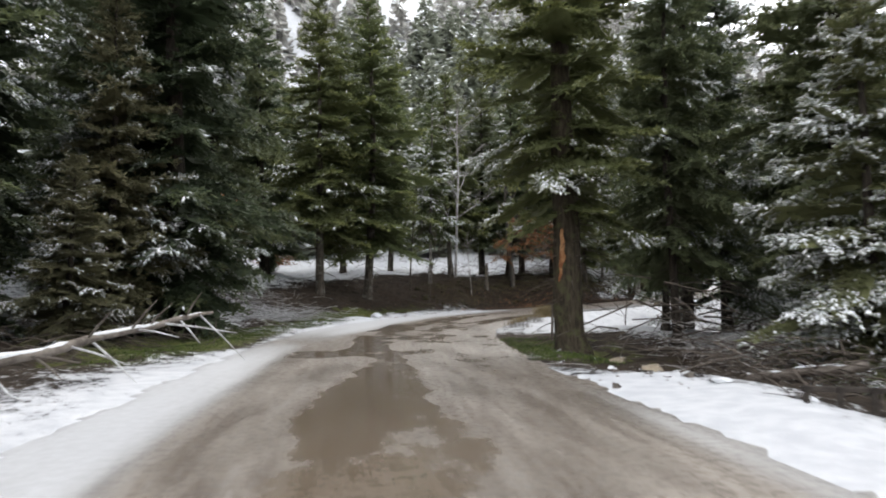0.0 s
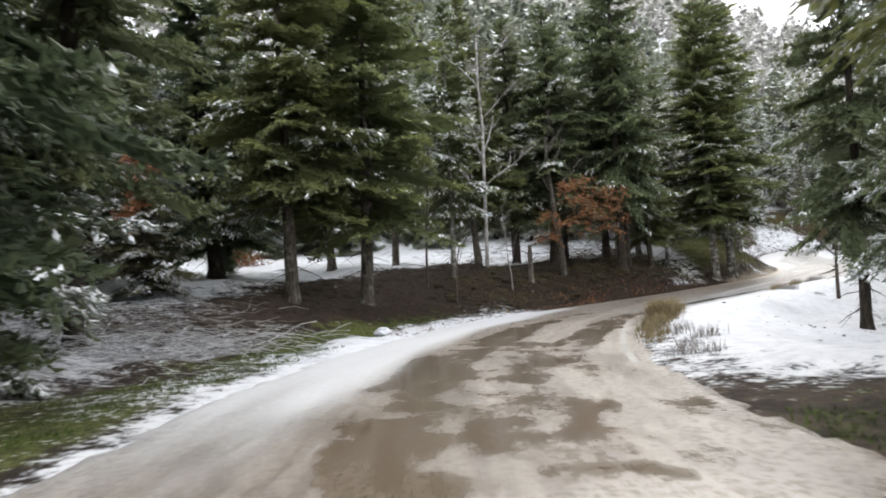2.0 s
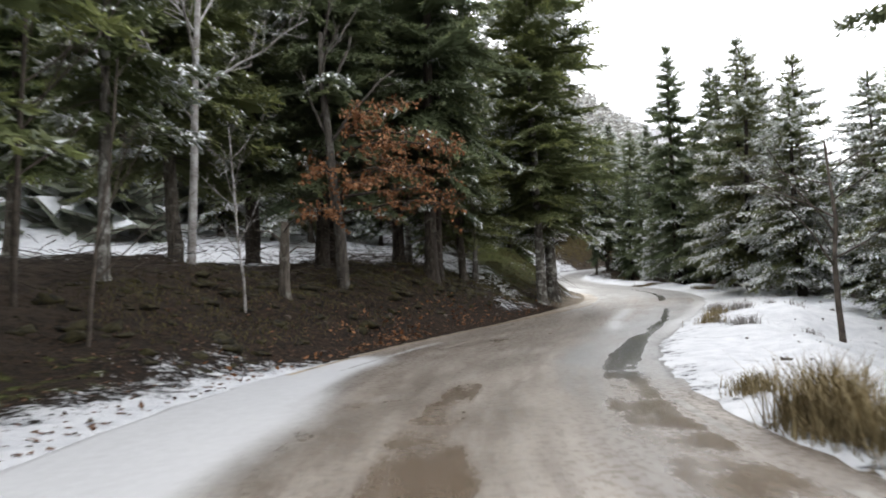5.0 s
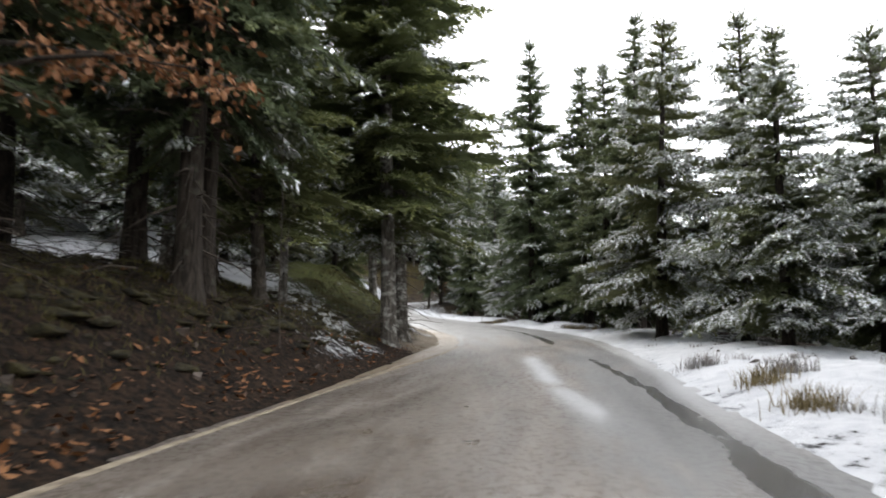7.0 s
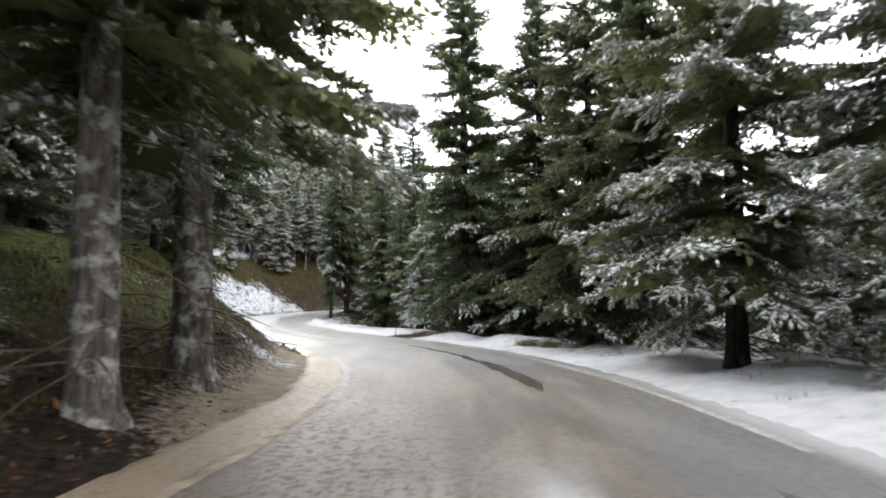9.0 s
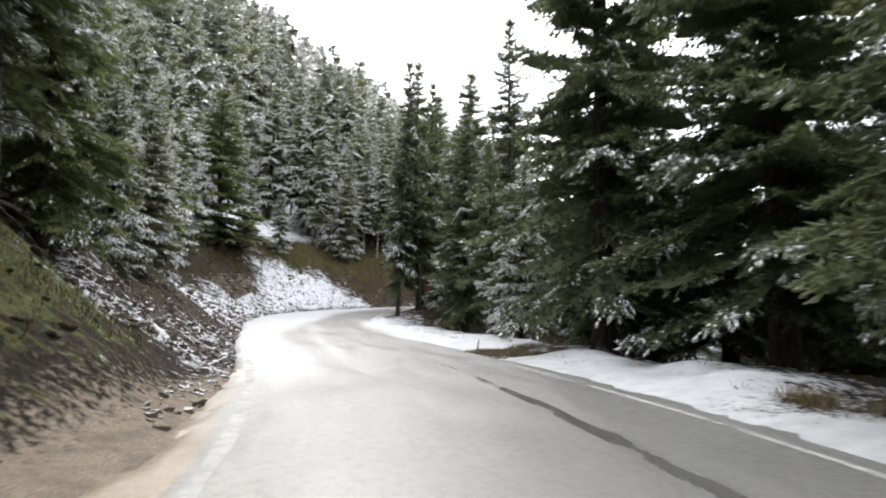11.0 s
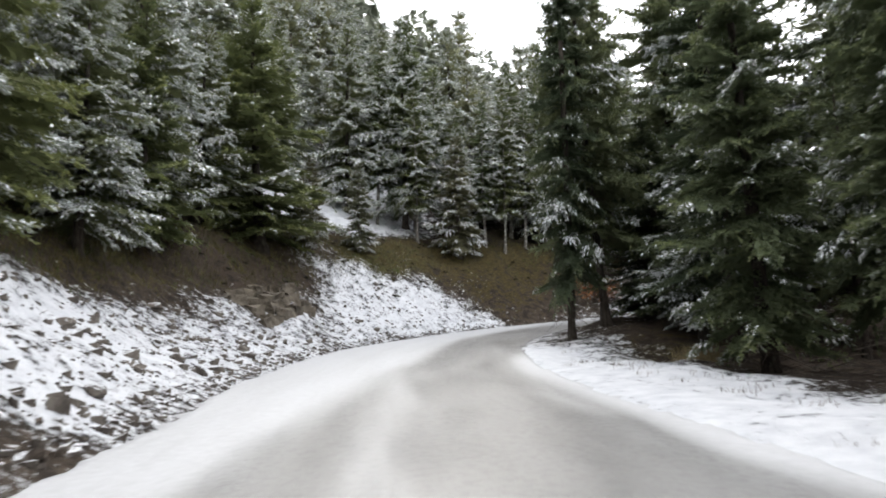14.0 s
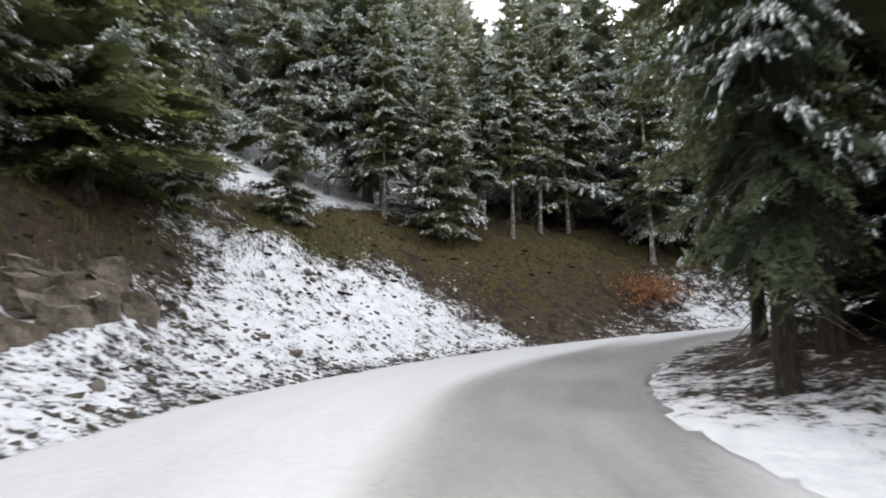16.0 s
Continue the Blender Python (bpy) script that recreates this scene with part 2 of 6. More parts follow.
def ground_material():
    n = Nodes("forest_ground")
    w = n.world_coords()
    big, mid, fine, grit = (n.noise(k, 5.0, 0.6, w) for k in (0.55, 2.6, 9.0, 38.0))
    soil = n.mix(n.ramp(mid, 0.35, 0.65), (0.022, 0.017, 0.013), (0.074, 0.056, 0.041))
    litter = n.mix(n.ramp(fine, 0.40, 0.62), (0.009, 0.007, 0.0055), (0.036, 0.023, 0.015))
    base = n.mix(n.ramp(n.math("ADD", n.attr("litter"), n.math("MULTIPLY", n.math("SUBTRACT", mid, 0.5), 1.1)), 0.35, 0.6), soil, litter)
    turf = n.mix(n.ramp(fine, 0.35, 0.65), (0.038, 0.046, 0.013), (0.105, 0.112, 0.036))
    base = n.mix(n.ramp(n.math("ADD", n.attr("grass"), n.math("MULTIPLY", n.math("SUBTRACT", mid, 0.5), 1.2)), 0.4, 0.62), base, turf)
    ochre = n.mix(n.ramp(fine, 0.35, 0.65), (0.021, 0.018, 0.009), (0.075, 0.056, 0.021))
    base = n.mix(n.ramp(n.math("ADD", n.attr("straw"), n.math("MULTIPLY", n.math("SUBTRACT", mid, 0.5), 2.4)), 0.4, 0.62), base, ochre)
    sand = n.mix(n.ramp(grit, 0.35, 0.65), (0.19, 0.155, 0.115), (0.33, 0.28, 0.215))
    sand = n.mix(n.math("MULTIPLY", n.ramp(mid, 0.4, 0.65), 0.6), sand, (0.13, 0.108, 0.085))
    base = n.mix(n.ramp(n.math("ADD", n.attr("gravel"), n.math("MULTIPLY", n.math("SUBTRACT", fine, 0.5), 0.8)), 0.4, 0.6), base, sand)
    lie = n.math("ADD", n.math("MULTIPLY", n.math("SUBTRACT", mid, 0.5), 1.0),
                 n.math("ADD", n.math("MULTIPLY", n.math("SUBTRACT", fine, 0.5), 1.05), n.math("MULTIPLY", n.math("SUBTRACT", big, 0.5), 0.7)))
    lie = n.math("ADD", lie, n.math("MULTIPLY", n.math("SUBTRACT", grit, 0.5), 0.45))
    snow = n.ramp(n.math("ADD", n.attr("snow"), lie), 0.42, 0.66)
    white = n.mix(n.ramp(mid, 0.3, 0.7), (0.50, 0.515, 0.54), (0.62, 0.63, 0.645))
    c = n.mix(snow, base, white)
    h = n.math("ADD", n.math("MULTIPLY", fine, n.blend(snow, 1.0, 0.75)), n.math("ADD", n.math("MULTIPLY", grit, 0.35), n.math("MULTIPLY", snow, 0.5)))
    return n.done(c, n.blend(snow, 0.9, 0.65), n.bump(h, 0.9, 0.07), 0.12)


def road_material():
    n = Nodes("wet_asphalt")
    w = n.world_coords()
    drift = n.add("ShaderNodeCombineXYZ")
    n.put(drift.inputs[0], n.math("MULTIPLY", n.attr("along"), 0.22))
    n.put(drift.inputs[1], n.attr("across"))
    mid = n.noise(1.3, 5.0, 0.6, drift.outputs[0])
    fine, grit = (n.noise(k, 5.0, 0.6, w) for k in (8.0, 70.0))
    grey = n.mix(n.ramp(grit, 0.3, 0.7), (0.125, 0.123, 0.121), (0.215, 0.211, 0.206))
    mud = n.mix(n.ramp(mid, 0.3, 0.7), (0.130, 0.109, 0.089), (0.22, 0.189, 0.158))
    muddy = n.ramp(n.math("ADD", n.attr("mud"), n.math("MULTIPLY", n.math("SUBTRACT", mid, 0.5), 0.9)), 0.3, 0.75)
    c = n.mix(muddy, grey, mud)
    crumb = n.math("MULTIPLY", n.ramp(n.noise(3.4, 7.0, 0.72, w), 0.5, 0.66), n.blend(muddy, 0.2, 0.62))
    fleck = n.math("MULTIPLY", n.ramp(n.noise(10.0, 5.0, 0.72, w), 0.48, 0.60), n.blend(muddy, 0.25, 0.7))
    crumb = n.math("MAXIMUM", crumb, fleck)
    c = n.mix(crumb, c, n.mix(muddy, (0.085, 0.083, 0.081), (0.088, 0.072, 0.057)))
    rut = n.add("ShaderNodeCombineXYZ")
    n.put(rut.inputs[0], n.math("MULTIPLY", n.attr("along"), 0.45))
    n.put(rut.inputs[1], n.math("MULTIPLY", n.attr("across"), 4.0))
    smear = n.noise(1.0, 6.0, 0.7, rut.outputs[0])
    c = n.mix(n.math("MULTIPLY", n.ramp(smear, 0.50, 0.60), n.blend(muddy, 0.0, 0.65)), c, (0.088, 0.067, 0.051))
    c = n.mix(n.math("MULTIPLY", n.ramp(smear, 0.46, 0.36), n.blend(muddy, 0.0, 0.35)), c, (0.27, 0.245, 0.22))
    patch = n.noise(0.75, 4.0, 0.6, drift.outputs[0])
    ripple = n.math("MULTIPLY", n.math("SUBTRACT", n.noise(1.3, 2.0, 0.5, w), 0.5), 0.8)
    ripple = n.math("MULTIPLY", ripple, n.math("ADD", 0.35, n.math("MULTIPLY", n.attr("mud"), 0.65)))
    wet = n.math("ADD", n.math("MULTIPLY", n.math("SUBTRACT", patch, 0.5), 1.1), n.math("MULTIPLY", n.math("SUBTRACT", fine, 0.5), 0.16))
    pool = n.ramp(n.math("ADD", n.attr("pool"), n.math("ADD", wet, ripple)), 0.34, 0.66)
    c = n.mix(n.math("MULTIPLY", pool, 0.55), c, n.mix(muddy, (0.07, 0.067, 0.063), (0.135, 0.10, 0.068)))
    rough = n.blend(pool, n.blend(fleck, n.blend(n.ramp(mid, 0.3, 0.7), 0.28, 0.45), 0.8), 0.14)
    sd = n.add("ShaderNodeCombineXYZ")
    n.put(sd.inputs[0], n.math("MULTIPLY", n.attr("along"), 0.16))
    n.put(sd.inputs[1], n.math("MULTIPLY", n.attr("across"), 1.9))
    streak = n.noise(1.0, 4.0, 0.5, sd.outputs[0])
    lie = n.math("ADD", n.math("MULTIPLY", n.math("SUBTRACT", streak, 0.5), 0.55), n.math("MULTIPLY", n.math("SUBTRACT", mid, 0.5), 0.35))
    lying = n.math("ADD", n.attr("snow"), n.math("ADD", lie, n.math("MULTIPLY", n.math("SUBTRACT", fine, 0.5), 0.18)))
    sandy = n.ramp(n.math("ADD", n.attr("sand"), n.math("MULTIPLY", n.math("SUBTRACT", fine, 0.5), 0.8)), 0.35, 0.7)
    c = n.mix(sandy, c, n.mix(n.ramp(grit, 0.3, 0.7), (0.17, 0.13, 0.09), (0.33, 0.265, 0.185)))
    slush = n.ramp(lying, 0.05, 0.75)
    snow = n.ramp(lying, 0.3, 1.15)
    c = n.mix(n.math("MULTIPLY", slush, 0.5), c, (0.31, 0.31, 0.306))
    c = n.mix(snow, c, n.mix(fine, (0.37, 0.375, 0.383), (0.50, 0.505, 0.513)))
    rough = n.blend(snow, rough, 0.6)
    h = n.math("ADD", n.math("MULTIPLY", n.math("MULTIPLY", grit, n.blend(pool, 1.0, 0.0)), 0.3), n.math("ADD", n.math("MULTIPLY", snow, 0.8), n.math("MULTIPLY", fine, n.blend(pool, 0.5, 0.03))))
    return n.done(c, rough, n.bump(h, 0.5, 0.015), 0.5)


def stone_material():
    n = Nodes("snowy_stone")
    w = n.world_coords()
    a, b = n.noise(3.0, 5.0, 0.6, w), n.noise(14.0, 4.0, 0.6, w)
    rock = n.mix(n.ramp(a, 0.35, 0.65), (0.06, 0.05, 0.042), (0.16, 0.14, 0.118))
    z = n.add("ShaderNodeSeparateXYZ")
    n.put(z.inputs[0], n.add("ShaderNodeNewGeometry").outputs["Normal"])
    lying = n.ramp(n.math("ADD", z.outputs[2], n.math("MULTIPLY", n.math("SUBTRACT", b, 0.5), 1.6)), 0.7, 1.0)
    return n.done(n.mix(lying, rock, (0.60, 0.615, 0.63)), 0.85, n.bump(b, 0.6, 0.03), 0.3)


M_GROUND, M_ROAD, M_STONE = ground_material(), road_material(), stone_material()
M_SNOW = snow_material("fresh_snow")
M_TREE_SNOW = snow_material("snow_on_needles", 14.0, (0.66, 0.68, 0.70), (0.82, 0.835, 0.85))
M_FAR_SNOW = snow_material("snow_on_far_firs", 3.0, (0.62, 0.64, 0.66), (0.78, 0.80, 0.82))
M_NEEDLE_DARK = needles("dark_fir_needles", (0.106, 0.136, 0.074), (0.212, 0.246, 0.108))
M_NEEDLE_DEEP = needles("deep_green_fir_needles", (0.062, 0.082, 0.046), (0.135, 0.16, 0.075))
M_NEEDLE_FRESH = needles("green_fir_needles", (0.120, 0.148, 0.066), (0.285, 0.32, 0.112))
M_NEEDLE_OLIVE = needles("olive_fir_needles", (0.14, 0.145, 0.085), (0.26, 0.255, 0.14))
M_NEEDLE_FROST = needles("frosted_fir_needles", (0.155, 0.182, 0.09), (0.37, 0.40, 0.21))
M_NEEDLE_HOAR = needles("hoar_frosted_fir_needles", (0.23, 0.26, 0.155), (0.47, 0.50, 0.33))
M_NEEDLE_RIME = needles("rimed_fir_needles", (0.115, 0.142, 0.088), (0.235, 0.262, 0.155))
# Paled in colour for haze: slightly at the forest edge, whitish on far hills.
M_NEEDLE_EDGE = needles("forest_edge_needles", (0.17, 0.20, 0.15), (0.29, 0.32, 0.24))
M_NEEDLE_FAR = needles("haze_pale_needles", (0.40, 0.43, 0.42), (0.56, 0.585, 0.57))
M_BARK = bark("fir_bark", (0.020, 0.016, 0.013), (0.066, 0.054, 0.043), 0.1, (0.13, 0.13, 0.105))
M_BARK_MOSS = bark("mossy_bark", (0.026, 0.021, 0.015), (0.074, 0.060, 0.041), 0.7, (0.075, 0.078, 0.036))
M_BARK_PALE = bark("lichen_bark", (0.042, 0.035, 0.028), (0.135, 0.115, 0.094), 0.55, (0.25, 0.245, 0.21))
M_BARK_MOTTLED = bark("mottled_bark", (0.035, 0.03, 0.026), (0.10, 0.088, 0.074), 0.5, (0.15, 0.15, 0.135))
M_BARK_BIRCH = bark("pale_mottled_bark", (0.05, 0.044, 0.037), (0.17, 0.155, 0.135), 0.95, (0.46, 0.455, 0.42))
M_TWIG = plain("dead_twigs", (0.045, 0.036, 0.029), (0.11, 0.09, 0.072), 5.0)
M_BARE = plain("frosted_twigs", (0.14, 0.12, 0.105), (0.42, 0.41, 0.40), 3.0)
M_SNOW_TWIG = plain("snow_covered_twigs", (0.24, 0.23, 0.22), (0.66, 0.67, 0.68), 2.6)
M_RUST = plain("rust_brown_dead_needles", (0.41, 0.17, 0.08), (0.62, 0.33, 0.185), 5.0, 0.8)
M_OAK_LEAF = plain("brown_oak_leaves", (0.14, 0.06, 0.024), (0.27, 0.125, 0.05), 4.0, 0.7)
M_WET_LEAF = plain("wet_brown_leaves", (0.045, 0.022, 0.011), (0.15, 0.07, 0.03), 6.0, 0.6)
M_STRAW = plain("dry_grass", (0.13, 0.10, 0.05), (0.27, 0.215, 0.115), 3.0, 0.9, world_space=True)
M_TURF = plain("green_grass", (0.03, 0.05, 0.012), (0.10, 0.13, 0.03), 3.0, 0.9, world_space=True)
M_MOSS = plain("olive_moss_grass", (0.045, 0.042, 0.014), (0.13, 0.11, 0.04), 2.0, 0.9, world_space=True)
M_LINE = plain("worn_white_paint", (0.22, 0.22, 0.215), (0.43, 0.43, 0.42), 3.5, 0.6, 0.3, 0.004, True)
M_WORN = plain("worn_road_paint", (0.17, 0.16, 0.145), (0.31, 0.295, 0.27), 4.0, 0.6, 0.3, 0.004, True)
M_CREAM = plain("muddy_cream_edge", (0.16, 0.13, 0.095), (0.40, 0.34, 0.25), 3.0, 0.7, 0.3, 0.01, True)
M_RUBBLE = plain("brown_rubble", (0.045, 0.035, 0.028), (0.13, 0.105, 0.085), 4.0, 0.9, 0.6, 0.03, True)
M_WOUND = plain("bare_orange_wood", (0.20, 0.075, 0.03), (0.46, 0.25, 0.12), 5.0, 0.85, 0.8, 0.03)
M_WOOD = plain("weathered_wood", (0.08, 0.065, 0.055), (0.2, 0.175, 0.15), 5.0)
M_DARK_WOOD = plain("wet_dark_wood", (0.022, 0.018, 0.015), (0.065, 0.054, 0.045), 5.0)
M_WHITEWASH = plain("whitewashed_stone", (0.55, 0.57, 0.62), (0.8, 0.81, 0.84), 6.0)

# ---- mesh helpers ----
def mesh_of(name, verts, polys, mats, smooth_faces=False, attrs=None, slots=None):
    """A mesh from vertex rows and polygons (an array of equal-sized ones, or a list of such arrays)."""
    verts = np.asarray(verts, np.float32).reshape(-1, 3)
    groups = polys if isinstance(polys, list) else [polys]
    groups = [np.asarray(g, np.int32) for g in groups if len(g)]
    me = bpy.data.meshes.new(name)
    me.vertices.add(len(verts))
    me.vertices.foreach_set("co", verts.ravel())
    loops = np.concatenate([g.ravel() for g in groups])
    sizes = np.concatenate([np.full(len(g), g.shape[1], np.int32) for g in groups])
    me.loops.add(len(loops))
    me.loops.foreach_set("vertex_index", loops)
    me.polygons.add(len(sizes))
    me.polygons.foreach_set("loop_start", np.concatenate([[0], np.cumsum(sizes)[:-1]]).astype(np.int32))
    for m in (mats if isinstance(mats, (list, tuple)) else [mats]):
        me.materials.append(m)
    if slots is not None:
        me.polygons.foreach_set("material_index", np.asarray(slots, np.int32))
    for key, values in (attrs or {}).items():
        me.attributes.new(key, "FLOAT", "POINT").data.foreach_set("value", np.asarray(values, np.float32))
    me.polygons.foreach_set("use_smooth", np.full(len(sizes), smooth_faces))
    me.update(calc_edges=True)
    return me


def bm_mesh(name, bm, mat, smooth_faces=False):
    me = bpy.data.meshes.new(name)
    bm.to_mesh(me)
    bm.free()
    me.materials.append(mat)
    if smooth_faces:
        me.polygons.foreach_set("use_smooth", np.full(len(me.polygons), True))
    return me


def part(name, me, parent, label=""):
    ob = new(name, me)
    ob.parent = parent
    return tagged(ob, label) if label else ob


def tubes(paths, radii, sides=5):
    """Tapered tubes along paths (n, k, 3) with radii (n, k): vertices and quads."""
    paths, radii = np.asarray(paths, float), np.asarray(radii, float)
    n, k, _ = paths.shape
    way = np.gradient(paths, axis=1)
    way /= np.linalg.norm(way, axis=2, keepdims=True) + 1e-9
    ref = np.where(np.abs(way[..., 2:3]) > 0.8, np.array([1.0, 0, 0]), np.array([0, 0, 1.0]))
    a = np.cross(way, ref)
    a /= np.linalg.norm(a, axis=2, keepdims=True) + 1e-9
    b = np.cross(way, a)
    ang = np.linspace(0, 2 * np.pi, sides, endpoint=False)
    ring = a[:, :, None] * np.cos(ang)[:, None] + b[:, :, None] * np.sin(ang)[:, None]
    v = paths[:, :, None] + ring * radii[:, :, None, None]
    i = np.arange(n * k * sides).reshape(n, k, sides)
    j = np.roll(i, -1, axis=2)
    q = np.stack([i[:, :-1], j[:, :-1], j[:, 1:], i[:, 1:]], -1).reshape(-1, 4)
    return v.reshape(-1, 3), q


def tongues(base, way, up, length, width, sag=0.35):
    """Small folded leaf shapes, as two triangles each."""
    side = np.cross(way, up)
    side /= np.linalg.norm(side, axis=1)[:, None] + 1e-9
    mid = base + way * (length * 0.45)[:, None]
    drop = up * (width * sag)[:, None]
    v = np.stack([base, mid - side * (width / 2)[:, None] - drop, base + way * length[:, None], mid + side * (width / 2)[:, None] - drop], 1)
    i = np.arange(len(base))[:, None] * 4
    return v.reshape(-1, 3), np.concatenate([i + [0, 1, 2], i + [0, 2, 3]])


def unit(v):
    return v / (np.linalg.norm(v, axis=-1, keepdims=True) + 1e-9)


# ---- fir trees ----
def fir_meshes(name, seed, h, r, clear, needle, trunk_mat, step=0.5, per=5, tongue=0.24, snow=0.3, trunk_r=0.2, ragged=0.3, dead=14, taper=0.8, droop=0.0, fan=1.0):
    """Meshes of one fir: trunk, dead wood, layered fan-shaped boughs of needled sprays and the snow that lies on them."""
    g = np.random.default_rng(seed)
    # trunk with a slight bend and flared foot
    k = 14
    zs = np.concatenate([[-0.35, 0.0, 0.15, 0.45], np.linspace(1.2, h, k - 4)])
    bend = g.normal(0, 0.012, 2) * h
    tx = np.stack([bend[0] * np.sin(zs / h * 3), bend[1] * np.sin(zs / h * 2.4), zs], 1)
    tr = trunk_r * (1 - np.clip(zs, 0, h) / h) ** 0.85 + 0.012
    tr[:4] *= (1.65, 1.45, 1.22, 1.08)
    tv, tq = tubes(tx[None], tr[None], 10)
    tv += g.normal(0, 0.02 * trunk_r / 0.2, tv.shape) * np.array([1, 1, 0.3])
    trunk = mesh_of(name + "_trunk", tv, tq, trunk_mat, True)
    # boughs in loose whorls, some of them missing
    z0 = clear * h
    lev = [z0]
    while lev[-1] < h * 0.965:
        lev.append(lev[-1] + step * (1 - 0.5 * smooth(0.45, 1.0, (lev[-1] - z0) / (h - z0))))
    lev = np.array(lev) + g.normal(0, step * 0.15, len(lev))
    bz = np.repeat(lev, per) + g.normal(0, step * 0.25, len(lev) * per)
    bz = np.clip(bz[g.uniform(0, 1, len(bz)) > 0.1], z0 * 0.85, h * 0.975)
    bz = np.concatenate([bz, np.full(5, h * 0.965)])
    n = len(bz)
    rel = np.clip((bz - z0) / (h - z0), 0, 1)
    reach = r * (1 - rel) ** taper * (0.7 + 0.3 * smooth(0.0, 0.18, rel)) + 0.2
    ln = reach * g.uniform(1 - ragged * 1.6, 1 + ragged * 0.6, n)
    az = np.arange(n) * 2.4 + g.normal(0, 0.35, n)
    out = np.stack([np.cos(az), np.sin(az), np.zeros(n)], 1)
    side = np.stack([-np.sin(az), np.cos(az), np.zeros(n)], 1)
    rise = np.interp(rel, [0, 0.35, 0.8, 0.93, 1], [-0.16, 0.04, 0.2, 0.4, 0.9]) - droop + g.normal(0, 0.11, n)
    sagk = np.interp(rel, [0, 0.5, 0.9, 1], [0.5, 0.46, 0.3, 0.0]) * g.uniform(0.7, 1.3, n)
    tip = sagk * np.interp(rel, [0, 0.5, 1], [0.62, 0.75, 0.9])
    roll = g.normal(0, 0.22, n)
    half = np.minimum(0.25 * ln + 0.14, 0.78) * g.uniform(0.8, 1.25, n) * fan
    foot = np.stack([np.interp(bz, zs, tx[:, 0]), np.interp(bz, zs, tx[:, 1]), bz], 1)
    top = np.array([0, 0, 1.0])

    def stem(i, u):
        """A point on the stem of bough i, u along it."""
        p = foot[i] + out[i] * (ln[i] * u)[:, None]
        p[:, 2] += ln[i] * (rise[i] * u - sagk[i] * u ** 2 + tip[i] * u ** 3)
        return p
    # woody stems
    uu = np.linspace(0, 0.92, 4)
    sp = np.stack([stem(np.arange(n), np.full(n, u)) for u in uu], 1)
    sv, sq = tubes(sp, (0.006 + 0.011 * ln[:, None]) * np.array([1.0, 0.75, 0.5, 0.25]), 3)
    # dense needled heart of every bough, arched across and ragged at the rim
    nu, nv = 6, 5
    gu, gv = (a.ravel() for a in np.meshgrid(np.linspace(0.05, 0.84, nu), np.linspace(-1, 1, nv), indexing="ij"))
    bi, gu, gv = np.repeat(np.arange(n), nu * nv), np.tile(gu, n), np.tile(gv, n)
    wide = half[bi] * np.sin(np.pi * np.clip(0.12 + 0.8 * gu, 0, 1)) ** 0.8 * g.uniform(0.3, 0.62, len(bi)) * np.interp(rel[bi], [0, 0.6, 0.9], [1, 0.9, 0.35])
    hv = stem(bi, gu) + side[bi] * (wide * gv)[:, None] + out[bi] * (wide * 0.4 * np.abs(gv))[:, None]
    hv[:, 2] += roll[bi] * wide * gv - 0.28 * wide * np.abs(gv) - 0.06 + g.normal(0, 0.035, len(bi))
    q = np.arange(nu * nv).reshape(nu, nv)
    cell = np.stack([q[:-1, :-1], q[1:, :-1], q[1:, 1:], q[:-1, 1:]], -1).reshape(-1, 4)
    hq = (cell[None] + (np.arange(n) * nu * nv)[:, None, None]).reshape(-1, 4)
    sq = np.concatenate([sq, hq + len(sv)])
    sv = np.concatenate([sv, hv])
    # side twigs left and right of each stem
    twigs = np.maximum(5, (ln / (tongue * 0.42)).astype(int))
    wi = np.repeat(np.arange(n), twigs)
    m = len(wi)
    order = np.arange(m) - np.repeat(np.cumsum(twigs) - twigs, twigs)
    wu = 0.08 + 0.92 * (order + g.uniform(0.1, 0.9, m)) / twigs[wi]
    hand = np.where(order % 2 == 0, 1.0, -1.0)
    shape = np.sin(np.pi * np.clip(0.16 + 0.78 * wu, 0, 1)) ** 0.8
    wl = np.maximum(half[wi] * shape * g.uniform(0.65, 1.3, m), tongue * 0.45)
    wa = np.interp(wu, [0, 0.7, 1], [1.15, 0.9, 0.3]) + g.normal(0, 0.16, m)
    slope = rise[wi] - 2 * sagk[wi] * wu + 3 * tip[wi] * wu ** 2
    wd = unit(out[wi] * np.cos(wa)[:, None] + side[wi] * (hand * np.sin(wa))[:, None]
              + top * (slope * np.cos(wa) * 0.8 + roll[wi] * hand * np.sin(wa) - 0.10 + g.normal(0, 0.14, m))[:, None])
    wp = stem(wi, wu)
    # needled sprays along each twig and one at its end
    cnt = np.maximum(2, (wl / (tongue * 0.30)).astype(int) + 1)
    ti = np.repeat(np.arange(m), cnt)
    c = len(ti)
    rank = np.arange(c) - np.repeat(np.cumsum(cnt) - cnt, cnt)
    tv_ = (rank + g.uniform(0.0, 0.6, c)) / cnt[ti]
    last = rank == cnt[ti] - 1
    fork = np.where(last, 0.1, np.where(rank % 2 == 0, 0.75, -0.75)) + g.normal(0, 0.2, c)
    cross = unit(np.cross(wd, top))[ti]
    td = unit(wd[ti] * np.cos(fork)[:, None] + cross * np.sin(fork)[:, None] + top * (0.16 - 0.3 * tv_ + g.normal(0, 0.34, c))[:, None])
    tb = wp[ti] + wd[ti] * (wl[ti] * tv_)[:, None] - top * (0.22 * wl[ti] * tv_ ** 2)[:, None] + g.normal(0, 0.018, (c, 3))
